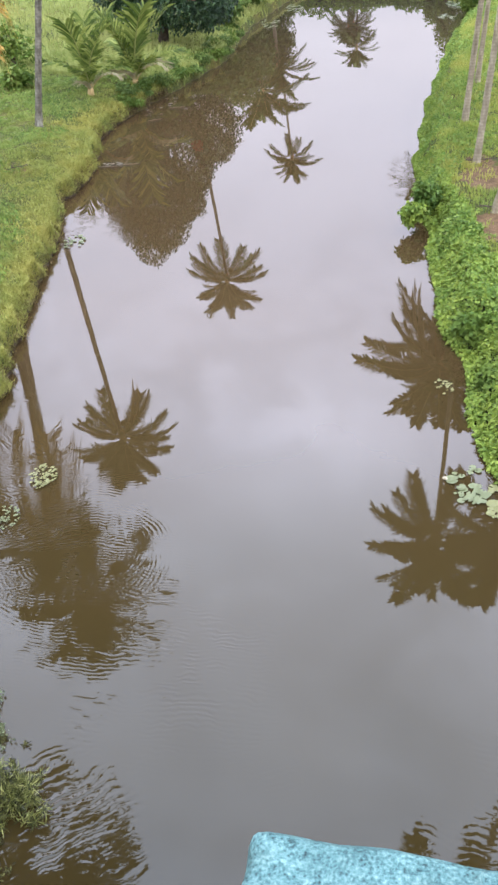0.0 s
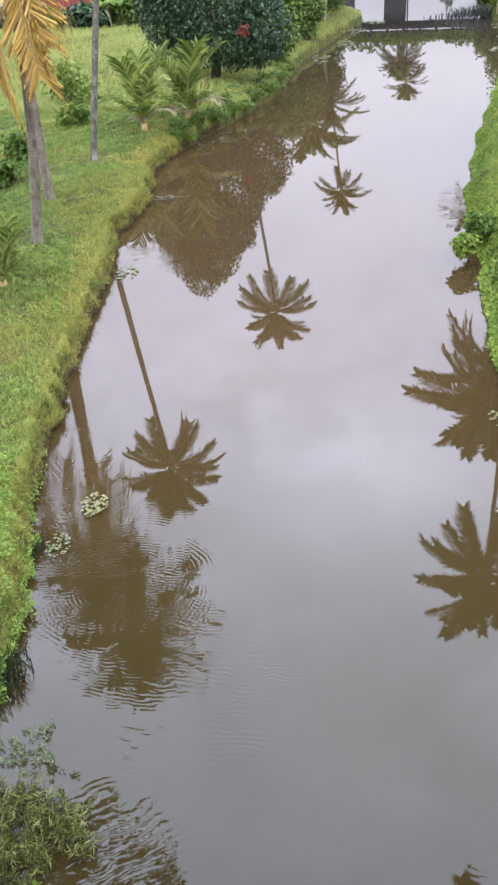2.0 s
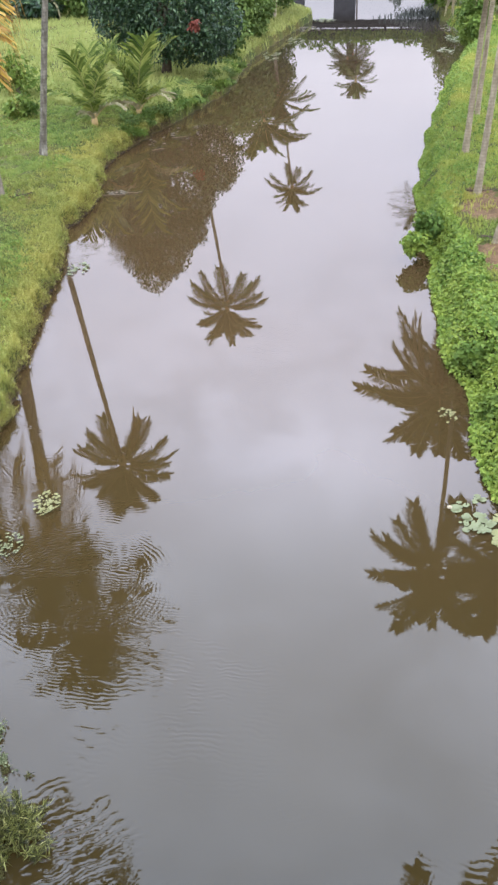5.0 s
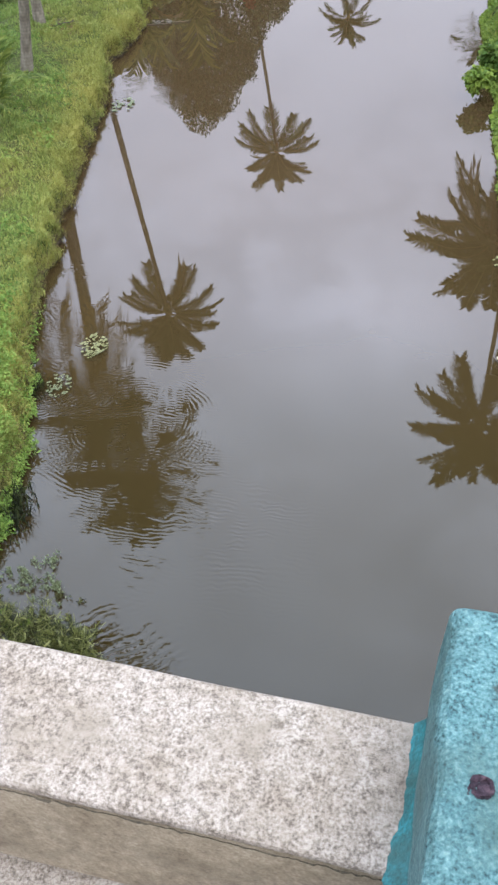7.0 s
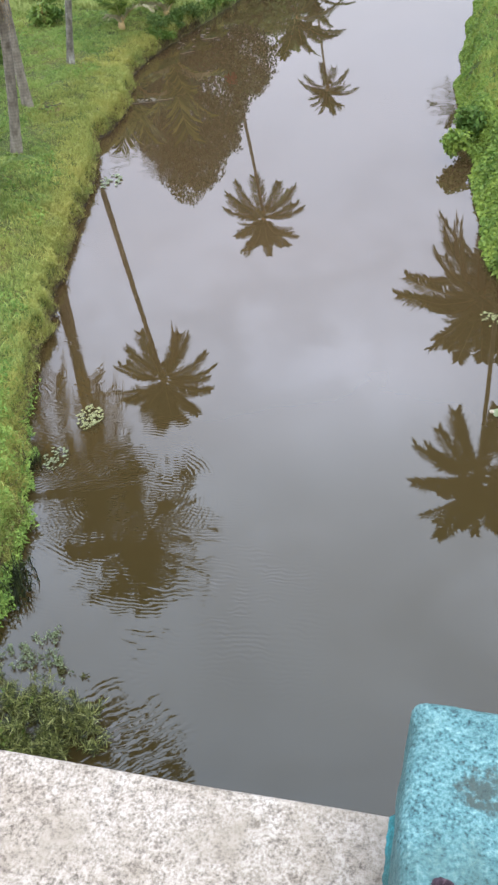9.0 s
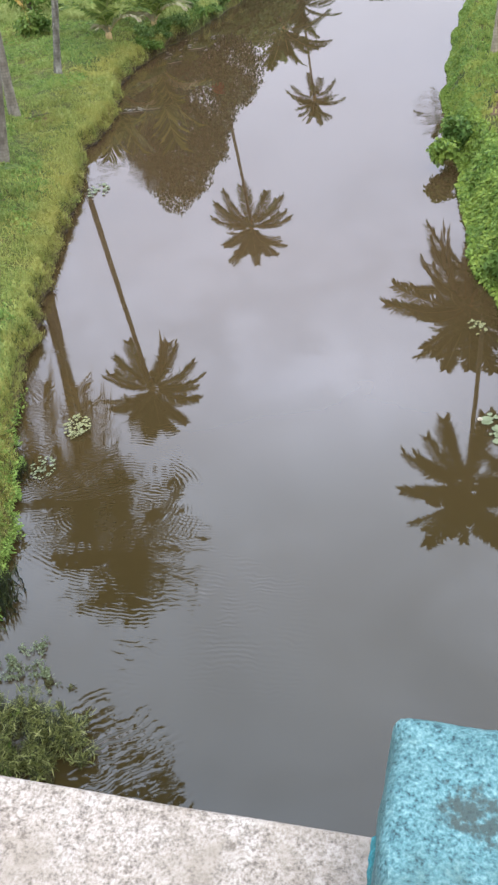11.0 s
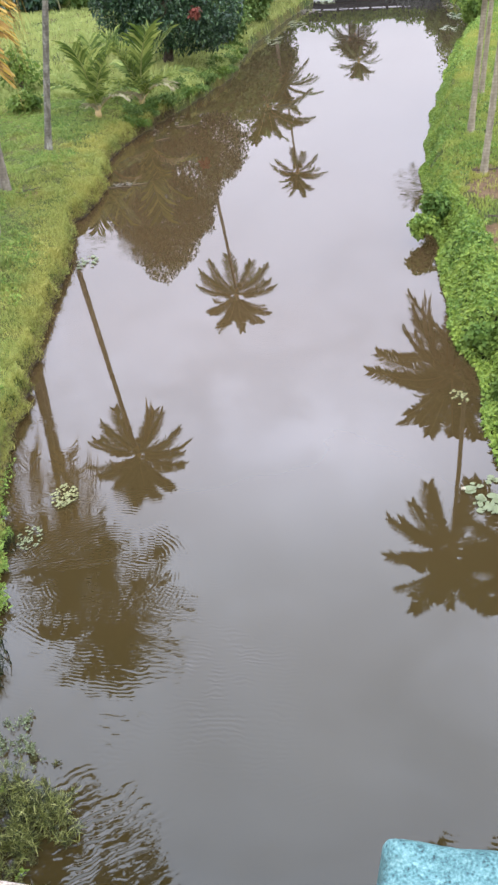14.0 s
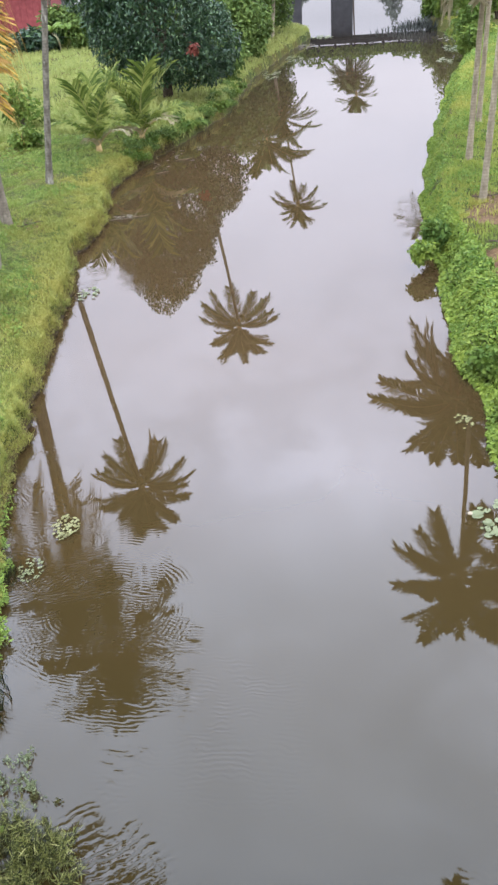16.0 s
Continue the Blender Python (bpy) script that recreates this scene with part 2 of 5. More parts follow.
MUD = speckled("wet_mud", [(0.3, (0.022, 0.015, 0.009)), (0.6, (0.06, 0.042, 0.024)), (0.75, (0.10, 0.075, 0.045))], 5, 0.03, 0.7)
# near-black ground paint that stands in for shade between the creeper leaves
VINE_SHADE = speckled("vine_shade_ground", [(0.3, (0.012, 0.014, 0.006)), (0.6, (0.03, 0.032, 0.013)), (0.75, (0.06, 0.055, 0.025))], 11, 0.03, 0.97, spec=0.04)


def worn_coat(name, fine_stops, mid_tint, stain, stain_at, relief, rough, grit=0.65, spots=()):
    """Old thick paint or limewash: fine grain, thumb-sized blotches and stains."""
    m, n, l, b = material(name, rough, 0.25)
    p = place(n)
    grain = noise_node(n, l, 330, 4, 0.62, p)
    lump = noise_node(n, l, 95, 4, 0.65, p)
    both = math_node(n, l, "ADD", math_node(n, l, "MULTIPLY", grain, grit), math_node(n, l, "MULTIPLY", lump, 1 - grit))
    col = ramp_node(n, l, both, fine_stops)
    wide = noise_node(n, l, 19, 5, 0.65, p)
    tone = ramp_node(n, l, wide, [(0.34, mid_tint), (0.66, (1.12, 1.12, 1.12))])
    col = mix_node(n, l, 1.0, col, tone, "MULTIPLY")
    old = ramp_node(n, l, noise_node(n, l, stain_at[0], 6, 0.7, p), [(stain_at[1], (0, 0, 0)), (stain_at[1] + 0.16, (1, 1, 1))])
    col = mix_node(n, l, math_node(n, l, "MULTIPLY", math_node(n, l, "MULTIPLY", old, 0.75), math_node(n, l, "ADD", grain, 0.3)), col, stain)
    for x, y, z, r, c in spots:
        d = n.new("ShaderNodeVectorMath")
        d.operation = "DISTANCE"
        l.new(p, d.inputs[0])
        d.inputs[1].default_value = (x, y, z)
        ragged = math_node(n, l, "ADD", math_node(n, l, "DIVIDE", d.outputs["Value"], r), math_node(n, l, "MULTIPLY", math_node(n, l, "SUBTRACT", math_node(n, l, "ADD", lump, wide), 1.0), 3.0))
        soft = ramp_node(n, l, ragged, [(0.5, (0.85, 0.85, 0.85)), (1.15, (0, 0, 0))])
        col = mix_node(n, l, math_node(n, l, "MULTIPLY", soft, math_node(n, l, "ADD", grain, 0.45)), col, c)
    l.new(col, b.inputs["Base Color"])
    bump_node(n, l, b, both, 1.0, relief)
    return m


RAIL_TOP = worn_coat("weathered_whitewash", [(0.36, (0.09, 0.071, 0.054)), (0.45, (0.19, 0.155, 0.123)), (0.52, (0.28, 0.234, 0.19)), (0.62, (0.37, 0.318, 0.265))],
                     (0.82, 0.78, 0.73), (0.2, 0.158, 0.115), (9, 0.5), 0.0035, 0.9, 0.6,
                     ((0.058, 0.505, 6.65, 0.01, (0.11, 0.085, 0.06)),))
RAIL_SIDE = worn_coat("bare_render", [(0.34, (0.15, 0.113, 0.074)), (0.5, (0.24, 0.19, 0.128)), (0.66, (0.33, 0.27, 0.19))],
                      (0.75, 0.72, 0.68), (0.10, 0.078, 0.05), (6, 0.48), 0.002, 0.9, 0.5)
BLUE = worn_coat("sky_blue_paint", [(0.36, (0.013, 0.03, 0.032)), (0.44, (0.048, 0.112, 0.112)), (0.54, (0.09, 0.176, 0.172)), (0.65, (0.17, 0.27, 0.245))],
                 (0.76, 0.8, 0.8), (0.045, 0.08, 0.066), (9, 0.52), 0.005, 0.62, 0.7,
                 ((0.232, 0.437, 6.82, 0.026, (0.035, 0.04, 0.03)),))
BLUE_DEEP = worn_coat("thick_blue_paint", [(0.34, (0.012, 0.05, 0.048)), (0.5, (0.018, 0.115, 0.12)), (0.64, (0.03, 0.19, 0.21))],
                      (0.7, 0.75, 0.7), (0.028, 0.055, 0.042), (16, 0.46), 0.003, 0.5)
MOSS = speckled("black_moss", [(0.3, (0.03, 0.024, 0.016)), (0.7, (0.10, 0.08, 0.052))], 260, 0.002)
RUST = speckled("rust_spot", [(0.35, (0.012, 0.009, 0.012)), (0.55, (0.035, 0.02, 0.026)), (0.7, (0.075, 0.045, 0.05))], 150, 0.002)
CONCRETE = speckled("stained_concrete", [(0.3, (0.05, 0.047, 0.042)), (0.5, (0.075, 0.07, 0.062)), (0.7, (0.11, 0.103, 0.092))], 14, 0.006, stain=(0.04, 0.036, 0.03), stain_scale=1.3, big=0.7)
CONCRETE_DARK = speckled("blackened_concrete", [(0.3, (0.02, 0.021, 0.023)), (0.7, (0.045, 0.046, 0.049))], 1.5, 0.01)
RED_WALL = speckled("red_painted_sheet", [(0.3, (0.15, 0.03, 0.03)), (0.7, (0.24, 0.055, 0.055))], 4, 0.004, 0.7)
ROOF = speckled("grey_roof_sheet", [(0.3, (0.12, 0.12, 0.12)), (0.7, (0.22, 0.21, 0.2))], 3, 0.004, 0.7)
DARK_GLASS = speckled("dark_window_opening", [(0.3, (0.02, 0.02, 0.025)), (0.7, (0.04, 0.04, 0.045))], 3, 0.002, 0.4)


def ground_paint():
    m, n, l, b = material("grassy_earth", 0.95, 0.1)
    p = place(n)
    big = ramp_node(n, l, noise_node(n, l, 0.42, 4, 0.6, p), [(0.34, (0.055, 0.072, 0.019)), (0.48, (0.08, 0.088, 0.024)), (0.58, (0.105, 0.095, 0.026)), (0.72, (0.125, 0.1, 0.03))])
    fine = ramp_node(n, l, noise_node(n, l, 9, 5, 0.7, p), [(0.3, (0.35, 0.35, 0.35)), (0.7, (1.15, 1.15, 1.15))])
    col = mix_node(n, l, 1.0, big, fine, "MULTIPLY")
    bare = ramp_node(n, l, noise_node(n, l, 7, 5, 0.65, p), [(0.3, (0.06, 0.036, 0.018)), (0.55, (0.13, 0.08, 0.042)), (0.75, (0.2, 0.13, 0.07))])
    edge = math_node(n, l, "MULTIPLY", noise_node(n, l, 2.6, 4, 0.6, p), 0.9)
    for x, y, z, r in BARE:
        d = n.new("ShaderNodeVectorMath")
        d.operation = "DISTANCE"
        l.new(p, d.inputs[0])
        d.inputs[1].default_value = (x, y, z)
        inside = math_node(n, l, "LESS_THAN", math_node(n, l, "ADD", d.outputs["Value"], edge), r + 0.45)
        col = mix_node(n, l, inside, col, bare)
    l.new(col, b.inputs["Base Color"])
    bump_node(n, l, b, noise_node(n, l, 12, 5, 0.7, p), 1.0, 0.05)
    return m


# bare brown earth worn through the grass: x, y, z, radius
BARE = ((6.0, 21.2, 0.68, 0.9), (5.3, 18.0, 0.68, 0.85), (5.9, 22.4, 0.68, 0.45), (4.6, 14.3, 0.65, 0.25), (-5.6, 22.3, 0.7, 0.35))


GROUND = ground_paint()


def water_paint():
    """Still, silty canal water: clear reflection over a brown body, with a few rings and a ruffled patch."""
    m, n, l, b = material("silty_water", 0.012, 0.5)
    b.inputs["IOR"].default_value = 1.45
    p = place(n)
    body = ramp_node(n, l, noise_node(n, l, 0.12, 3, 0.5, p), [(0.3, (0.032, 0.0208, 0.0072)), (0.7, (0.039, 0.0255, 0.0092))])
    # bridge shade put into the body colour: darker, more olive towards it, unevenly
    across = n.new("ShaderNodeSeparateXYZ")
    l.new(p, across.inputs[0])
    near_shade = n.new("ShaderNodeMapRange")
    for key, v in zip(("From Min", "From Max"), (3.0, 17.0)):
        near_shade.inputs[key].default_value = v
    l.new(math_node(n, l, "ADD", across.outputs[1], math_node(n, l, "MULTIPLY", noise_node(n, l, 0.5, 3, 0.5, p), 3.0)), near_shade.inputs["Value"])
    body = mix_node(n, l, 1.0, body, ramp_node(n, l, near_shade.outputs[0], [(0.0, (0.38, 0.42, 0.45)), (0.3, (0.72, 0.75, 0.70)), (0.75, (1.03, 1.01, 1.1)), (1.0, (1.28, 1.22, 1.5))]), "MULTIPLY")
    # towards the open lake the silt clears to a dark grey-green
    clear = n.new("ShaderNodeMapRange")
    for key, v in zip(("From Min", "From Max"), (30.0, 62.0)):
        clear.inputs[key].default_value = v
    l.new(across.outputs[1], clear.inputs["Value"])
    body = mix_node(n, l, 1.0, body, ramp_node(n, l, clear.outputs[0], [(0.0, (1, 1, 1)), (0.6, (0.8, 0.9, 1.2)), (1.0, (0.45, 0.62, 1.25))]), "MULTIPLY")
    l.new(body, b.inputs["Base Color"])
    total = None
    # ring centre, its radius, breadth of the train, wave number, height
    rings = ((-2.1, 8.5, 1.2, 0.3, 105, 0.0003), (-2.0, 8.7, 0.8, 0.2, 120, 0.0002), (-1.2, 8.05, 0.22, 0.05, 100, 0.0002), (-2.75, 9.25, 0.5, 0.1, 85, 0.00014), (-3.75, 19.6, 0.35, 0.25, 60, 0.0003))
    ragged = math_node(n, l, "MULTIPLY", noise_node(n, l, 1.6, 3, 0.55, p), 0.16)
    broken = ramp_node(n, l, noise_node(n, l, 1.9, 2, 0.5, p), [(0.42, (0, 0, 0)), (0.68, (1, 1, 1))])
    for x, y, r0, breadth, k, amp in rings:
        d = n.new("ShaderNodeVectorMath")
        d.operation = "DISTANCE"
        l.new(p, d.inputs[0])
        d.inputs[1].default_value = (x, y, 0)
        r = math_node(n, l, "ADD", d.outputs["Value"], ragged)
        s = math_node(n, l, "SINE", math_node(n, l, "MULTIPLY", r, k))
        q = math_node(n, l, "DIVIDE", math_node(n, l, "SUBTRACT", r, r0), breadth)
        env = math_node(n, l, "EXPONENT", math_node(n, l, "MULTIPLY", math_node(n, l, "MULTIPLY", q, q), -1.0))
        h = math_node(n, l, "MULTIPLY", math_node(n, l, "MULTIPLY", s, math_node(n, l, "MULTIPLY", env, broken)), amp)
        total = h if total is None else math_node(n, l, "ADD", total, h)
    mp = n.new("ShaderNodeMapping")
    mp.inputs["Scale"].default_value = (1.0, 1.8, 1.0)
    l.new(p, mp.inputs[0])
    swell = math_node(n, l, "MULTIPLY", noise_node(n, l, 1.1, 2, 0.4, mp.outputs[0]), 0.0006)
    total = math_node(n, l, "ADD", total, swell)
    # trains of little waves that cross the near left water and die out
    sep = n.new("ShaderNodeSeparateXYZ")
    l.new(p, sep.inputs[0])
    warp = math_node(n, l, "ADD", math_node(n, l, "MULTIPLY", noise_node(n, l, 1.3, 3, 0.55, p), 26.0), math_node(n, l, "MULTIPLY", noise_node(n, l, 6.0, 2, 0.5, p), 9.0))
    patchy = math_node(n, l, "MAXIMUM", math_node(n, l, "SUBTRACT", noise_node(n, l, 2.2, 2, 0.5, p), 0.4), 0.0)
    for x, y, reach, kx, ky, amp in ((-1.6, 7.4, 1.2, 22, 128, 0.0012), (-2.6, 8.9, 1.2, -28, 112, 0.0011), (-1.75, 4.85, 0.55, -30, 62, 0.02), (3.3, 4.2, 1.0, 30, 70, 0.008), (-0.75, 6.6, 0.9, 6, 92, 0.0032), (-1.25, 7.7, 0.7, 14, 110, 0.0016), (0.3, 5.4, 0.5, -25, 95, 0.0007), (-2.3, 8.3, 0.8, -30, 130, 0.0012), (-1.5, 8.6, 0.7, 26, 120, 0.0014), (5.0, 24.0, 1.3, 8, 60, 0.004), (-3.9, 19.9, 0.9, 30, 75, 0.003), (-3.3, 10.2, 0.7, 30, 95, 0.0012), (-3.5, 12.2, 0.7, -20, 90, 0.0009)):
        d = n.new("ShaderNodeVectorMath")
        d.operation = "DISTANCE"
        l.new(p, d.inputs[0])
        d.inputs[1].default_value = (x, y, 0)
        q = math_node(n, l, "DIVIDE", d.outputs["Value"], reach)
        env = math_node(n, l, "EXPONENT", math_node(n, l, "MULTIPLY", math_node(n, l, "MULTIPLY", q, q), -1.0))
        ph = math_node(n, l, "ADD", math_node(n, l, "MULTIPLY", sep.outputs[0], kx), math_node(n, l, "MULTIPLY", sep.outputs[1], ky))
        s = math_node(n, l, "SINE", math_node(n, l, "ADD", ph, warp))
        h = math_node(n, l, "MULTIPLY", math_node(n, l, "MULTIPLY", s, math_node(n, l, "MULTIPLY", env, patchy)), amp)
        total = math_node(n, l, "ADD", total, h)
    bump_node(n, l, b, total, 1.0, 1.0)
    return m


WATER = water_paint()


# ---- mesh helpers ----
def link_mesh(name, verts, faces, mat, parent=None, smooth=False, label=""):
    me = bpy.data.meshes.new(name)
    me.from_pydata(verts, [], faces)
    for one in mat if isinstance(mat, (list, tuple)) else (mat,):
        me.materials.append(one)
    if smooth:
        me.polygons.foreach_set("use_smooth", [True] * len(me.polygons))
    ob = new(name, me)
    if parent:
        ob.parent = parent
    return tagged(ob, label)


def array_mesh(name, verts, quads, mat):
    """A mesh from numpy arrays of corners and four-cornered faces."""
    me = bpy.data.meshes.new(name)
    me.vertices.add(len(verts))
    me.vertices.foreach_set("co", np.asarray(verts, np.float32).ravel())
    me.loops.add(len(quads) * 4)
    me.loops.foreach_set("vertex_index", np.asarray(quads, np.int32).ravel())
    me.polygons.add(len(quads))
    me.polygons.foreach_set("loop_start", np.arange(len(quads), dtype=np.int32) * 4)
    me.update(calc_edges=True)
    me.materials.append(mat)
    return me


def part(name, bm, mat, parent=None, label="", smooth=False):
    me = bpy.data.meshes.new(name)
    bm.to_mesh(me)
    bm.free()
    me.materials.append(mat)
    if smooth:
        me.polygons.foreach_set("use_smooth", [True] * len(me.polygons))
    ob = new(name, me)
    if parent:
        ob.parent = parent
    return tagged(ob, label)


def thing(name, at, label, category, group="", turn=0.0):
    ob = new(name)
    ob.empty_display_size = 0.2
    ob.matrix_world = pose(*at, 0, 0, turn)
    return tagged(ob, label, category, group)


def box_bm(size, at=(0, 0, 0), bevel=0.01, turn=0.0, segments=2):
    bm = bmesh.new()
    bmesh.ops.create_cube(bm, size=1)
    bmesh.ops.scale(bm, vec=size, verts=bm.verts)
    if bevel:
        bmesh.ops.bevel(bm, geom=bm.edges[:], offset=bevel, segments=segments, affect="EDGES", profile=0.5)
    bmesh.ops.transform(bm, matrix=pose(*at, 0, 0, turn), verts=bm.verts)
    return bm


def rough_box(size, at=(0, 0, 0), bevel=0.015, cuts=10, jag=0.004, seed=0):
    """A cast block with chipped, uneven faces."""
    bm = box_bm(size, (0, 0, 0), bevel, 0, 3)
    longest = [e for e in bm.edges if e.calc_length() > min(size) * 0.4]
    bmesh.ops.subdivide_edges(bm, edges=longest, cuts=cuts, use_grid_fill=True)
    for v in bm.verts:
        q = Vector(v.co) * 9 + Vector((seed * 7.1, 0, 0))
        v.co += noise.noise_vector(q) * jag + noise.noise_vector(q * 3.1) * jag * 0.5
    bmesh.ops.transform(bm, matrix=pose(*at), verts=bm.verts)
    return bm


def tube(points, radii, sides=10):
    """Corners and faces of a round limb along points, closed at both ends."""
    pts = [Vector(p) for p in points]
    verts, faces = [], []
    for i, (p, r) in enumerate(zip(pts, radii)):
        d = (pts[min(i + 1, len(pts) - 1)] - pts[max(i - 1, 0)]).normalized()
        side = d.cross(Vector((0.13, 0.99, 0.02))).normalized()
        fwd = d.cross(side)
        for k in range(sides):
            a = 2 * math.pi * k / sides
            verts.append(p + (side * math.cos(a) + fwd * math.sin(a)) * r)
    for i in range(len(pts) - 1):
        for k in range(sides):
            a, b = i * sides + k, i * sides + (k + 1) % sides
            faces.append((a, b, b + sides, a + sides))
    faces.append(tuple(range(sides))[::-1])
    faces.append(tuple(range((len(pts) - 1) * sides, len(pts) * sides)))
    return verts, faces


def blades(points, heights, width, lean, rng, bend=0.5):
    """Grass: each blade a narrow bent strip of two faces. Returns corners and faces."""
    n = len(points)
    ang = rng.uniform(0, 2 * np.pi, n)
    side = np.stack([np.cos(ang), np.sin(ang), np.zeros(n)], 1)
    ang2 = rng.uniform(0, 2 * np.pi, n)
    off = np.stack([np.cos(ang2), np.sin(ang2), np.zeros(n)], 1) * (rng.uniform(0.1, 1, n) * lean)[:, None]
    w = (np.asarray(width) * rng.uniform(0.7, 1.3, n))[:, None]
    h = np.asarray(heights)[:, None]
    up = np.array([0, 0, 1.0])
    mid = points + up * h * 0.6 + off * h * 0.4 * bend
    tip = points + up * h * (1 - 0.25 * rng.uniform(0, 1, n))[:, None] + off * h
    v = np.stack([points - side * w / 2, points + side * w / 2, mid + side * w * 0.4, mid - side * w * 0.4, tip + side * w * 0.08, tip - side * w * 0.08], 1)
    f = np.arange(n)[:, None] * 6
    quads = np.concatenate([f + np.array([[0, 1, 2, 3]]), f + np.array([[3, 2, 4, 5]])])
    return v.reshape(-1, 3), quads


def leaves(points, normals, sizes, rng, long=1.6, fold=0.25, droop=0.2, spread=0.6):
    """Broad leaves: six-cornered, folded along the midrib. Returns corners and faces."""
    n = len(points)
    nrm = normals + rng.normal(0, spread, (n, 3))
    nrm /= np.linalg.norm(nrm, axis=1, keepdims=True) + 1e-9
    t = rng.normal(0, 1, (n, 3))
    t[:, 2] -= droop * 2
    t -= nrm * np.sum(t * nrm, 1, keepdims=True)
    t /= np.linalg.norm(t, axis=1, keepdims=True) + 1e-9
    s = np.cross(nrm, t)
    z = np.asarray(sizes)[:, None]
    lift = nrm * z * fold * 0.5
    L = z * long
    v = np.stack([points, points + t * L * 0.28 + s * z * 0.46 + lift, points + t * L * 0.66 + s * z * 0.36 + lift, points + t * L - nrm * z * 0.15,
                  points + t * L * 0.66 - s * z * 0.36 + lift, points + t * L * 0.28 - s * z * 0.46 + lift], 1)
    f = np.arange(n)[:, None] * 6
    quads = np.concatenate([f + np.array([[0, 1, 2, 3]]), f + np.array([[0, 3, 4, 5]])])
    return v.reshape(-1, 3), quads


def wobble(x, y, seed=0.0):
    """Smooth unevenness of about plus or minus one."""
    return (np.sin(x * 1.3 + seed) * np.cos(y * 1.1 - seed * 2) + 0.6 * np.sin(x * 2.9 - y * 2.3 + seed * 3) + 0.35 * np.sin(x * 6.1 + y * 5.3 + seed)) / 1.6


# ---- plan of the canal: bank lines by distance ahead ----
LEFT_Y = (-60, 0, 6.5, 7.6, 8.4, 9.6, 11.3, 12.6, 14.0, 15.6, 17.6, 19.6, 20.5, 21.8, 22.6, 24.2, 25.6, 27.2, 28.6, 30.1, 31.5, 34.5, 38.6, 46, 53, 60, 63, 66, 80, 210, 225)
LEFT_X = (-3.5, -3.5, -3.25, -3.32, -3.42, -3.65, -3.9, -3.95, -4.05, -4.18, -4.2, -4.25, -4.4, -4.55, -4.35, -4.12, -4.2, -4.42, -4.2, -3.8, -3.3, -2.2, -0.85, 0.1, 1.9, 3.9, 4.1, 2.0, -160, -160, 0)
RIGHT_Y = (-60, 0, 10.1, 10.8, 13.4, 15.1, 17.2, 19.1, 20.5, 22, 25, 30.8, 33.7, 43, 47.6, 52, 59, 62, 66, 80, 210, 225)
RIGHT_X = (3.8, 3.7, 3.65, 3.6, 3.85, 3.75, 4.0, 4.3, 4.3, 4.4, 4.9, 6.15, 6.9, 9.3, 10.9, 12.0, 11.9, 11.3, 12.6, 160, 160, 0)


def left_edge(y):
    return np.interp(y, LEFT_Y, LEFT_X) + 0.025 * np.sin(y * 1.7) + 0.035 * np.sin(y * 4.1 + 2 * np.sin(y * 0.8)) + 0.035 * np.sin(y * 6.7 + 1.5 * np.sin(y * 2.9)) + 0.03 * np.sin(y * 9.7 + 2 * np.sin(y * 1.3)) + 0.02 * np.sin(y * 17.3 + 3 * np.sin(y * 0.9))


def right_edge(y):
    return np.interp(y, RIGHT_Y, RIGHT_X) + 0.06 * np.sin(y * 1.9 + 2) + 0.015 * np.sin(y * 4.7) + 0.02 * np.sin(y * 2.9 + 1)


def ground_height(x, y):
    """Land and canal bed as one surface."""
    x, y = np.asarray(x, float), np.asarray(y, float)
    ul, ur = left_edge(y) - x, x - right_edge(y)
    u = np.maximum(ul, ur)
    right = ur > ul
    top = np.where(right, 0.62, 0.36)
    rise = np.where(right, 0.5, 0.16)
    lip = np.clip((u + 0.04) / rise, 0, 1)
    lip = lip * lip * (3 - 2 * lip)
    land = top * lip + np.clip(u / 1.6, 0, 1) * np.where(right, 0.08, 0.36) + wobble(x * 0.8, y * 0.8, 1.0) * 0.07 * np.clip(u / 0.6, 0, 1)
    bed = -0.8 * np.clip(-u / 0.8, 0, 1) - 0.05
    return np.where(u > -0.04, land - 0.05 * (1 - lip), bed)


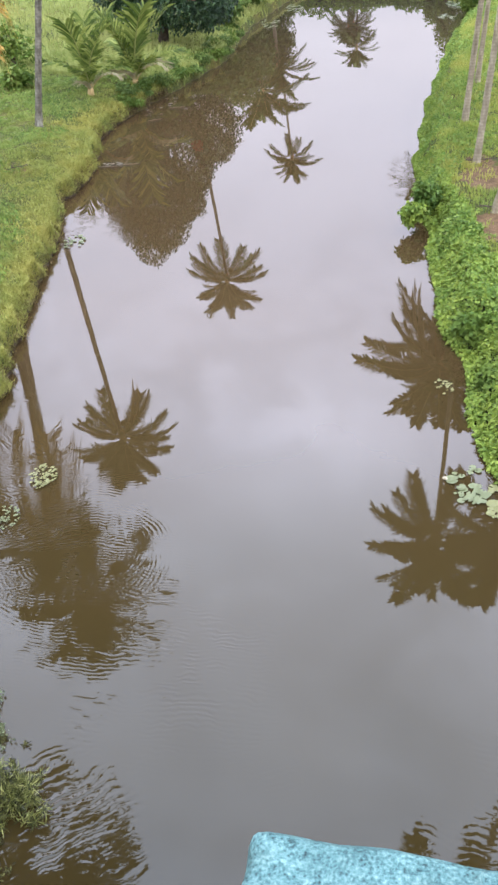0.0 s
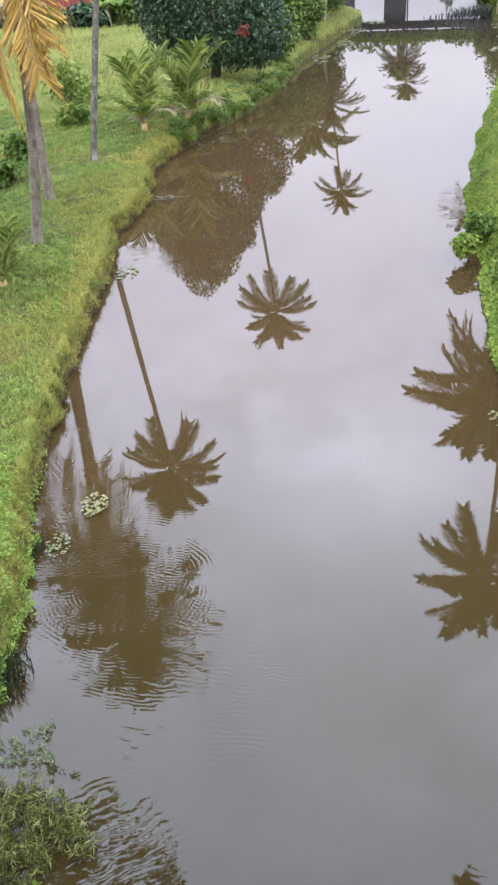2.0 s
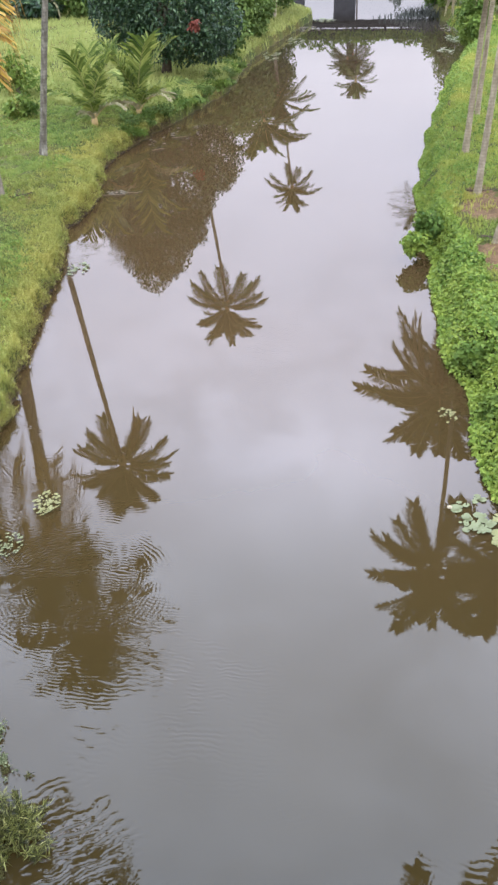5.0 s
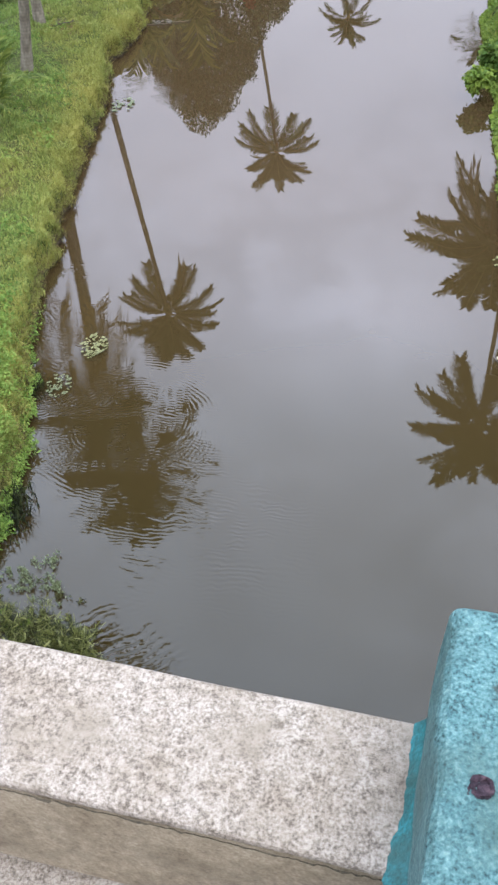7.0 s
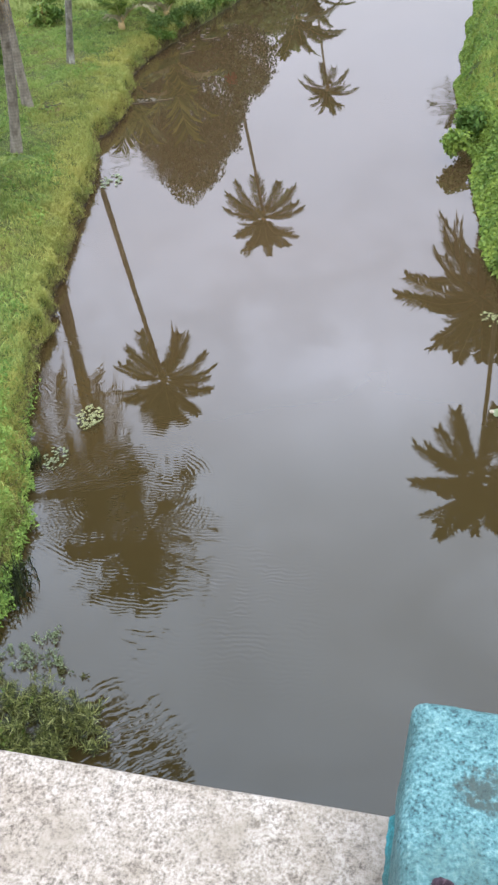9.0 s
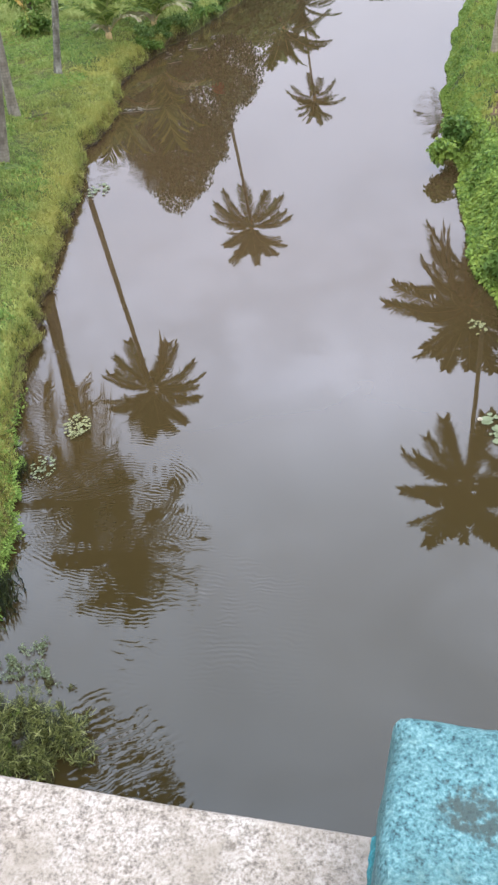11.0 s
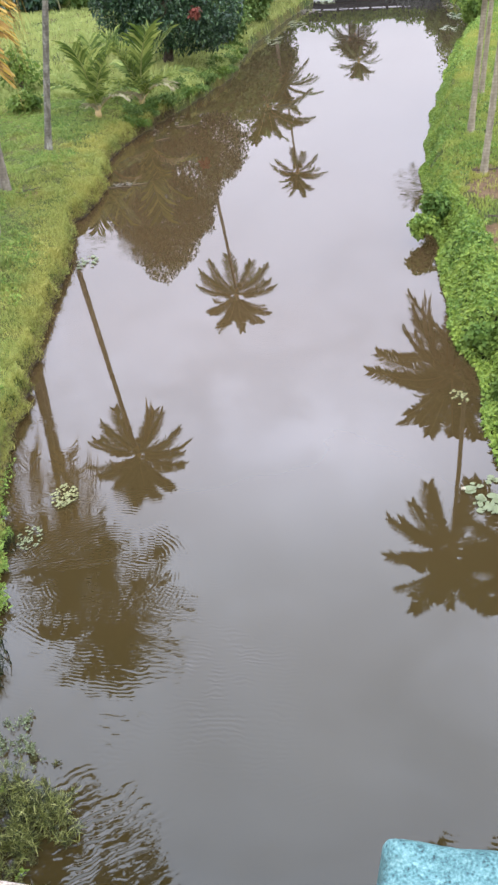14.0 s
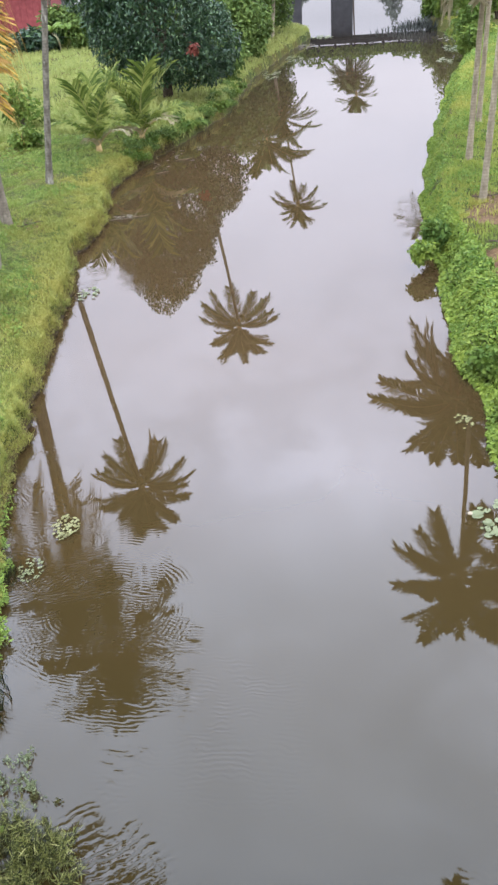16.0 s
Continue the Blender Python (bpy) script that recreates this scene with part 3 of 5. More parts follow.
def build_ground():
    ys = np.concatenate([np.arange(-60, 2, 4.0), np.arange(2, 40, 0.12), np.arange(40, 66, 0.3), np.arange(66, 90, 1.5), np.arange(90, 240, 8.0), [300, 500, 900, 1600]])
    cols = np.concatenate([[-1500, -600, -300, -120, -60], np.arange(-30, -6, 1.0), np.arange(-6, -1, 0.25), np.arange(-1, -0.3, 0.1), np.arange(-0.3, 0.36, 0.03)])
    us = np.concatenate([cols, [0.8, 1.6]])
    n_left = len(us)
    verts = []
    for y in ys:
        le, re = float(left_edge(y)), float(right_edge(y))
        mid = (le + re) / 2
        for u in us:
            x = min(le + u, mid - 0.01)
            verts.append((x, y, float(ground_height(x, y))))
        for u in us[::-1]:
            x = max(re - u, mid + 0.01)
            verts.append((x, y, float(ground_height(x, y))))
    w = n_left * 2
    faces, kinds = [], []
    for j in range(len(ys) - 1):
        for i in range(w - 1):
            a = j * w + i
            faces.append((a, a + 1, a + w + 1, a + w))
            z = [verts[k][2] for k in faces[-1]]
            steep = max(z) - min(z) > 0.045 and min(z) < 0.11 and max(z) < 0.6 and i < n_left and ys[j] < 30
            # strip under the creeper that gets its shade as a dark ground colour
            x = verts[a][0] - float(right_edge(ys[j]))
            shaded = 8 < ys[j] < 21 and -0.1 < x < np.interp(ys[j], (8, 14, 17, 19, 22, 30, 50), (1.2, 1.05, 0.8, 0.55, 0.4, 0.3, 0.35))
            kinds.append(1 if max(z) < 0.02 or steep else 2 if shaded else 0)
    ob = link_mesh("ground", verts, faces, (GROUND, MUD, VINE_SHADE), smooth=True)
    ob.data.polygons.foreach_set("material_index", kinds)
    return tagged(ob, "grassy earth banks falling to a muddy canal bed", "ground", kind="structure")


build_ground()
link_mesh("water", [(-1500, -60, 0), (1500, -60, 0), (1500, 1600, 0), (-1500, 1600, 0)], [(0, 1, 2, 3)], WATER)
tagged(bpy.data.objects["water"], "still brown canal water mirroring palms and cloud", "water", kind="structure")


def build_islet():
    bm = bmesh.new()
    bmesh.ops.create_icosphere(bm, subdivisions=5, radius=1.0)
    for v in bm.verts:
        bump = noise.noise(v.co * 2.3) * 0.12 + noise.noise(v.co * 6.1) * 0.05
        v.co = Vector((v.co.x * 4.2, v.co.y * 3.2, v.co.z * 0.6)) * (1 + bump)
    bmesh.ops.translate(bm, verts=bm.verts, vec=(10.3, 97.7, 0.02))
    tagged(part("islet_ground", bm, GROUND, smooth=True), "low grassy earth islet behind the far bridge", "ground", kind="structure")


build_islet()


# ---- the road bridge underfoot: deck, rail and post ----
YAW = -11.0
RAIL = pose(0.170, 0.512, 0, 0, 0, YAW)


def build_parapet():
    rail = thing("parapet_rail", (0, 0, 0), "whitewashed weathered cement bridge rail, speckled and worn", "parapet")
    rail.matrix_world = RAIL
    part("rail_beam", rough_box((3.2, 0.133, 0.17), (-1.585, -0.0655, 6.561), 0.008, 26, 0.0022, 1), RAIL_SIDE, rail, "bare beige render under the whitewash")
    part("rail_top", rough_box((3.2, 0.138, 0.014), (-1.583, -0.0645, 6.6435), 0.006, 34, 0.0018, 2), RAIL_TOP, rail, "rough whitewashed top face")
    part("rail_ledge", rough_box((3.2, 0.17, 0.10), (-1.585, -0.085, 6.383), 0.012, 12, 0.003, 3), RAIL_TOP, rail, "whitewashed ledge below the rail")
    part("rail_wall", rough_box((3.2, 0.12, 0.56), (-1.585, -0.078, 6.13), 0.01, 8, 0.003, 4), RAIL_SIDE, rail)
    # black moss along the edge below the whitewash
    bm = bmesh.new()
    last = None
    for k in range(900):
        x = -3.1 + k * 0.0035
        w = 0.0012 + 0.004 * noise.noise(Vector((x * 9, 1, 0))) + 0.004 * noise.noise(Vector((x * 45, 5, 0))) + 0.004 * noise.noise(Vector((x * 160, 3, 0)))
        w = max(0.0003, 1.3 * w)
        top = 6.6385 + 0.002 * noise.noise(Vector((x * 70, 9, 0)))
        now = [bm.verts.new((x, -0.1345, top)), bm.verts.new((x, -0.1345 - 0.3 * w, top - w * 0.5)), bm.verts.new((x, -0.1335, top - w))]
        if last:
            for i in range(2):
                bm.faces.new((last[i], last[i + 1], now[i + 1], now[i]))
        last = now
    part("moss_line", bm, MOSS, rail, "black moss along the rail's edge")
    post = thing("parapet_post", (0, 0, 0), "sky-blue painted concrete rail post with chips and rust", "post")
    post.matrix_world = RAIL
    bm = rough_box((0.44, 0.31, 0.97), (0.236, -0.145, 6.338), 0.013, 22, 0.0058, 5)
    for v in bm.verts:
        v.co.x += (6.82 - v.co.z) * (-0.012 if v.co.x < 0.2 else 0.02)
    part("post_body", bm, BLUE, post)
    # paint slopped on the rail where it meets the post
    me = bmesh.new()
    rows = []
    for k in range(40):
        y = 0.002 - 0.150 * k / 39
        w = 0.002 + 0.004 * abs(noise.noise(Vector((k * 0.31, 2, 0)))) + 0.012 * max(0.0, min(1.0, (k - 22) / 10)) * (0.75 + 0.5 * noise.noise(Vector((k * 0.4, 0, 0))))
        rows.append([me.verts.new((x, y, z)) for x, z in ((0.012 - w, 6.649), (0.016 - w * 0.6, 6.655), (0.02, 6.662), (0.0265, 6.69), (0.0265, 6.73))])
    for p, q in zip(rows, rows[1:]):
        for i in range(4):
            me.faces.new((p[i], p[i + 1], q[i + 1], q[i]))
    bmesh.ops.recalc_face_normals(me, faces=me.faces[:])
    bmesh.ops.solidify(me, geom=me.faces[:], thickness=0.004)
    part("paint_slop", me, BLUE_DEEP, post, "thick deep-blue paint run onto the rail")
    me = bmesh.new()
    bmesh.ops.create_icosphere(me, subdivisions=4, radius=0.0068)
    for v in me.verts:
        v.co = Vector((v.co.x * 1.25, v.co.y, v.co.z * 0.1)) + noise.noise_vector(v.co * 140) * 0.0035 + noise.noise_vector(v.co * 420) * 0.0022
    bmesh.ops.translate(me, verts=me.verts, vec=(0.046, -0.142, 6.8258))
    part("rust_spot", me, RUST, post, "dark rust spot")


build_parapet()
deck = part("bridge_deck", box_bm((60, 4.4, 0.35), (0, 0, 0), 0.02), CONCRETE)
deck.matrix_world = RAIL @ pose(0, -2.25, 5.68)
tagged(deck, "concrete deck slab of the road bridge", "bridge deck", kind="structure")


# ---- palms ----
def frond_arrays(length, arch, seed, pairs=44, leaf=0.30, hang=0.6, rag=0.0, fat=1.0, sweep=0.7, vee=0.35, plume=False):
    """A pinnate palm leaf along +x that rises and arches over. Returns the stalk's points and the leaflets' corners and faces."""
    rng = np.random.default_rng(seed)
    n = 15
    ts = np.linspace(0, 1, n)
    pitch = np.radians(arch[0] + (arch[1] - arch[0]) * ts ** (0.35 if arch[1] < -80 else 1.25))
    step = length / (n - 1)
    pts = np.zeros((n, 3))
    pts[1:, 0] = np.cumsum(np.cos(pitch[:-1]) * step)
    pts[1:, 2] = np.cumsum(np.sin(pitch[:-1]) * step)
    pts[:, 1] = 0.05 * length * np.sin(ts * 2 + seed) * ts
    verts, quads = [], []
    for k in range(pairs):
        f = 0.14 + 0.86 * (k + rng.uniform(0, 0.6)) / pairs
        if rng.random() < rag:
            continue
        f = min(f, 0.995)
        p = np.array([np.interp(f, ts, pts[:, a]) for a in range(3)])
        a = np.interp(f, ts, pitch)
        d = np.array([np.cos(a), 0, np.sin(a)])
        up = np.array([-np.sin(a), 0, np.cos(a)])
        ll = length * leaf * (0.42 + 0.6 * np.sin(np.pi * min(1, f ** 1.3 * 0.8 + 0.05))) * (1 + 0.15 * np.sin(f * 23 + seed))
        if plume:
            ll = length * leaf * (0.1 + 0.86 * np.sin(np.pi * min(0.85, f ** 1.2 * 0.72 + 0.1))) * (1 + 0.08 * np.sin(f * 23 + seed))
        for sgn in (-1, 1):
            side = np.array([0, sgn, 0])
            fw = sweep + 0.5 * f + rng.normal(0, 0.16)
            v0 = d * fw + side + up * (vee + rng.normal(0, 0.12))
            v0 /= np.linalg.norm(v0)
            dl = ll * (rng.uniform(0.75, 1.1) if plume else rng.uniform(0.6, 1.2))
            mid = p + v0 * dl * 0.5
            tip = mid + (v0 * (1 - hang) + np.array([0, 0, -1.0]) * hang) * dl * 0.55
            w = (up * 0.007 + d * 0.015) * length * fat
            b = len(verts)
            verts += [p - w * 0.4, p + w * 0.4, mid + w * 0.75, mid - w * 0.75, tip + w * 0.1, tip - w * 0.1]
            quads += [(b, b + 1, b + 2, b + 3), (b + 3, b + 2, b + 4, b + 5)]
    return pts, np.array(verts), np.array(quads)


FROND_MESHES = {}


def frond_mesh(kind, variant):
    key = (kind, variant)
    if key not in FROND_MESHES:
        spec = {"up": ((62, 14), 0.35), "mid": ((20, -28), 0.3), "low": ((-18, -58), 0.3), "hang": ((-25, -89), 0.9), "young": ((80, 38), 0.3), "youngout": ((58, -20), 0.4)}
        base = kind.replace("dead_", "").replace("pale_", "")
        arch, hang = spec[base]
        swing = {"low": (-16, -8), "up": (14, 18), "mid": (16, 14)}.get(base, (5, -8))
        arch = (arch[0] + (variant - 1) * swing[0], arch[1] + (variant - 1) * swing[1])
        mats = {"young": (PALM_YOUNG, RACHIS), "youngout": (PALM_YOUNG, RACHIS)}.get(kind, (PALM_GREEN, RACHIS))
        if kind.startswith("dead_"):
            mats = (PALM_DEAD, RACHIS_DEAD)
        if kind.startswith("pale_"):
            mats = (PALM_PALE, RACHIS_DEAD)
        pts, v, q = frond_arrays(1.0, arch, variant * 7 + len(kind), hang=hang, pairs=190 if kind.startswith("dead") else 46 if "young" in kind else 125, fat=0.5 if "dead" in kind else 1.5 if "young" in kind else 0.85,
                                 sweep=0.95 if "young" in kind else 0.55, vee=0.5 if "young" in kind else 0.35, leaf=0.36 if "young" in kind else 0.3 if kind == "dead_hang" else 0.23, plume=base in ("up", "mid", "low"), rag=0.12 if kind.startswith("dead") else 0.05)
        tv, tf = tube(pts, np.linspace(0.013, 0.003, len(pts)), 5)
        me = bpy.data.meshes.new("frond")
        allv = [tuple(a) for a in v] + [tuple(a) for a in tv]
        allf = [tuple(int(i) for i in a) for a in q] + [tuple(i + len(v) for i in a) for a in tf]
        me.from_pydata(allv, [], allf)
        me.materials.append(mats[0])
        me.materials.append(mats[1])
        me.polygons.foreach_set("material_index", [0] * len(q) + [1] * len(tf))
        FROND_MESHES[key] = me
    return FROND_MESHES[key]


def add_frond(parent, kind, variant, at, heading, length, roll=0.0, label=""):
    ob = new("frond", frond_mesh(kind, variant))
    ob.parent = parent
    ob.matrix_basis = pose(*at, roll, 0, heading) @ Matrix.Diagonal((length, length * {"low": 1.25, "dead_hang": 0.8}.get(kind, 1.1), length, 1))
    return tagged(ob, label)


def coconut_palm(base, crown, length, radius, label, seed, fronds=(6, 10, 8), paint=None, sway=0.4, nuts=6, squash=1.0, knee=0.4):
    rng = random.Random(seed)
    palm = thing("coconut_palm", base, label, "palm tree", "coconut palms on the banks")
    b, c = Vector((0, 0, 0)), Vector(crown) - Vector(base)
    bend = Vector((c.x * knee, c.y * knee + rng.uniform(-sway, sway) * 0.4, c.z * 0.45))
    n = max(12, int(c.length / 0.09))
    pts, rad = [], []
    for i in range(n + 1):
        f = i / n
        p = b * (1 - f) ** 2 + bend * 2 * f * (1 - f) + c * f * f
        r = radius * (1.0 - 0.32 * f) * (1 + 0.55 * math.exp(-f * c.length / 0.28)) * (1 + 0.03 * math.sin(i * 1.7) + 0.02 * math.sin(i * 0.37))
        pts.append(p - Vector((0, 0, 0.2)) * (1 - f) ** 8)
        rad.append(r)
    v, f = tube(pts, rad, 12)
    link_mesh("trunk", v, f, paint or BARK, palm, smooth=True)
    # fibrous heart of the crown
    hv, hf = tube([c - Vector((0, 0, 0.35)), c - Vector((0, 0, 0.1)), c + Vector((0, 0, 0.15)), c + Vector((0, 0, 0.4))], [radius * 0.75, radius * 1.3, radius * 1.2, radius * 0.3], 9)
    link_mesh("crown_heart", hv, hf, RACHIS_DEAD, palm, smooth=True, label="brown fibrous heart of the crown")
    for ring, (kind, count) in enumerate(zip(("up", "mid", "low"), fronds)):
        for k in range(count):
            head = 360 * (k + rng.uniform(-0.22, 0.22)) / count + ring * 37 + seed * 17
            add_frond(palm, kind, rng.randrange(3), c + Vector((0, 0, 0.15 - 0.1 * ring)), head, length * rng.uniform(0.85, 1.12) * (squash if kind == "low" else 0.88 if kind == "up" else 1), rng.uniform(-15, 15))
    for k in range(nuts):
        a = rng.uniform(0, 6.28)
        bm = bmesh.new()
        bmesh.ops.create_icosphere(bm, subdivisions=2, radius=0.11)
        bmesh.ops.scale(bm, vec=(0.9, 0.9, 1.2), verts=bm.verts)
        ob = part("coconut", bm, RACHIS, palm, "green-brown coconut", smooth=True)
        ob.matrix_basis = pose(c.x + 0.27 * math.cos(a), c.y + 0.27 * math.sin(a), c.z - 0.25 - 0.2 * rng.random())
    return palm


def ground_at(x, y):
    return float(ground_height(x, y))


def at_ground(x, y, sink=0.0):
    return (x, y, ground_at(x, y) - sink)


A = at_ground(-5.92, 19.5)
B = at_ground(-6.28, 22.5)
C = at_ground(-5.95, 26.4)
R1, R2, R3, R4 = at_ground(5.74, 22.1), at_ground(6.32, 26.3), at_ground(7.6, 30.7), at_ground(5.5, 18.9)
palm_a = coconut_palm(A, (-5.7, 19.4, 8.6), 2.0, 0.115, "leaning coconut palm with golden dead fronds hanging", 1, (16, 10, 4), nuts=3, knee=3.6)
coconut_palm(B, (-5.6, 22.4, 13.9), 2.8, 0.12, "tall grey-barked coconut palm on the grassy bank", 2, (22, 16, 6), knee=-0.5)
palm_c = coconut_palm(C, (-4.48, 26.2, 10.0), 1.95, 0.1, "slim grey coconut palm leaning over the water", 3, (20, 13, 8), knee=0.43, paint=BARK_LICHEN)
coconut_palm(at_ground(-3.2, 45), (-1.2, 45, 12.3), 2.3, 0.105, "coconut palm with an open feathery crown behind the dark tree", 4, (22, 13, 9), knee=0.61)
coconut_palm(at_ground(1.9, 64.0), (3.2, 66, 12.0), 2.0, 0.1, "far slender coconut palm with a small crown", 5, (16, 12, 8), squash=1.0, knee=0.3)
coconut_palm(at_ground(0.3, 53.2), (0.9, 54.5, 4.6), 2.5, 0.12, "low coconut palm among the shrubs of the far bank", 6, (12, 14, 6), paint=BARK_PALE)
coconut_palm(at_ground(1.5, 56.5), (1.9, 58, 4.0), 2.3, 0.12, "low coconut palm among the shrubs of the far bank", 7, (12, 14, 6), paint=BARK_PALE)
for base, crown, ln, seed, ring in (((10.6, 97.2), (11.0, 97, 10.1), 2.4, 8, (13, 9, 9)), ((9.6, 97.8), (10.1, 97.6, 8.2), 2.2, 18, (14, 16, 7)), ((10.4, 98.2), (10.65, 98, 8.0), 2.4, 28, (15, 14, 5))):
    coconut_palm((*base, 0.45), crown, ln, 0.09, "bushy palm on the islet behind the far bridge", seed, ring, nuts=0, paint=WOOD_DARK)
coconut_palm(R1, (6.1, 22.5, 11.7), 2.5, 0.085, "pale-barked coconut palm on the vine-covered bank", 9, (15, 12, 6), paint=BARK_PALE, knee=0.6)
palm_r2 = coconut_palm(R2, (6.5, 26.5, 7.3), 2.7, 0.09, "pale-barked coconut palm with brown dead fronds hanging", 10, (18, 13, 7), paint=BARK_PALE)
coconut_palm(R3, (7.8, 31.0, 8.6), 2.6, 0.085, "pale-barked coconut palm standing close to another", 11, (11, 13, 6), paint=BARK_PALE)
coconut_palm(R4, (7.3, 18.9, 8.82), 2.25, 0.11, "pale coconut palm beside bare brown earth", 12, (15, 10, 8), paint=BARK_PALE, knee=0.3)
coconut_palm(at_ground(13.3, 56), (10.75, 56, 10.3), 2.0, 0.1, "tall slender coconut palm behind the far shrubs", 15, (4, 5, 5), paint=BARK_PALE)
coconut_palm(at_ground(6.4, 12.4), (5.5, 12.4, 17.6), 2.8, 0.14, "tall coconut palm near the bridge", 13, (14, 14, 8))
coconut_palm(at_ground(-5.8, 5.0), (-4.9, 12.0, 13.5), 2.6, 0.14, "tall coconut palm near the bridge", 14, (14, 14, 8))

# dead fronds in plain view
add_frond(palm_c, "dead_hang", 1, Vector((-4.48, 26.2, 10.0)) - Vector(C) + Vector((0.1, 0.1, -0.1)), 50, 1.7, 0, "thin dry frond hanging from the crown")
top = Vector((-5.7, 19.4, 8.6)) - Vector(A)
for head, ln, var in ((-72, 4.5, 1), (-58, 3.9, 0), (-112, 4.6, 2), (-135, 5.0, 2)):
    add_frond(palm_a, "dead_hang", var, top + Vector((0.0, -0.1, -0.15)), head, ln, 8, "golden-brown dead frond hanging down")
top = Vector((6.5, 26.5, 7.3)) - Vector(R2)
for head, ln, var in ((-165, 2.7, 1), (-110, 2.4, 2), (-50, 2.5, 0), (15, 2.8, 1), (80, 2.6, 2)):
    add_frond(palm_r2, "pale_hang", var, top + Vector((-0.1, 0, -0.2)), head, ln, 0, "dry brown frond hanging down")


def young_palm(at, height, label, seed, pale=2, group="young palms"):
    rng = random.Random(seed)
    palm = thing("young_coconut_palm", at, label, "palm tree", group)
    hv, hf = tube([Vector((0, 0, -0.1)), Vector((0, 0, 0.2)), Vector((0, 0, 0.45))], [0.13, 0.1, 0.05], 9)
    link_mesh("stem_base", hv, hf, RACHIS_DEAD, palm, smooth=True)
    for k in range(5):
        add_frond(palm, "young", rng.randrange(3), (0, 0, 0.25), 72 * k + rng.uniform(-15, 15) + seed * 31, height * rng.uniform(0.85, 1.1), rng.uniform(-12, 12))
    for k in range(4):
        add_frond(palm, "youngout", rng.randrange(3), (0, 0, 0.2), 90 * k + rng.uniform(-15, 15) + seed * 11, height * rng.uniform(0.7, 0.95), rng.uniform(-12, 12))
    for k in range(pale):
        add_frond(palm, "pale_youngout", 2 - k, (0, 0, 0.12), (-12, -105)[k % 2] - seed * 6, height * (0.62, 0.42)[k % 2], 0, "withered straw-coloured frond")
    return palm


young_palm(at_ground(-5.0, 30.3, 0.05), 2.25, "young coconut palm with upright fronds and withered lower ones", 1)
young_palm(at_ground(-3.75, 32.2, 0.05), 2.5, "young coconut palm with broad arching fronds in grass", 2)
young_palm(at_ground(-5.85, 16.7, 0.25), 1.45, "low young palm with arching yellow-green fronds", 3, 0)


# ---- leafy trees and shrubs ----
def crown_points(lobes, count, rng, shell=0.35):
    """Points and outward directions over the outer part of several lobes."""
    w = np.array([a * b * c for _, (a, b, c) in lobes]) ** (2 / 3)
    pick = rng.choice(len(lobes), count, p=w / w.sum())
    cen = np.array([l[0] for l in lobes])[pick]
    rad = np.array([l[1] for l in lobes])[pick]
    d = rng.normal(0, 1, (count, 3))
    d /= np.linalg.norm(d, axis=1, keepdims=True)
    r = 1 - shell * rng.uniform(0, 1, (count, 1)) ** 1.5
    lump = 1 + 0.12 * np.sin(d[:, :1] * 7 + pick[:, None]) * np.cos(d[:, 2:] * 6 + d[:, 1:2] * 5)
    return cen + d * rad * r * lump, d


def limbs(parent, base, tips, r0, mat):
    for t in tips:
        b, t = Vector(base), Vector(t)
        m = b.lerp(t, 0.45) + Vector((0, 0, 0.12 * (t - b).length))
        pts = [b * (1 - f) ** 2 + m * 2 * f * (1 - f) + t * f * f for f in (0, 0.2, 0.4, 0.6, 0.8, 1)]
        v, f = tube(pts, [r0 * (1 - 0.85 * i / 5) for i in range(6)], 7)
        link_mesh("limb", v, f, mat, parent, smooth=True)


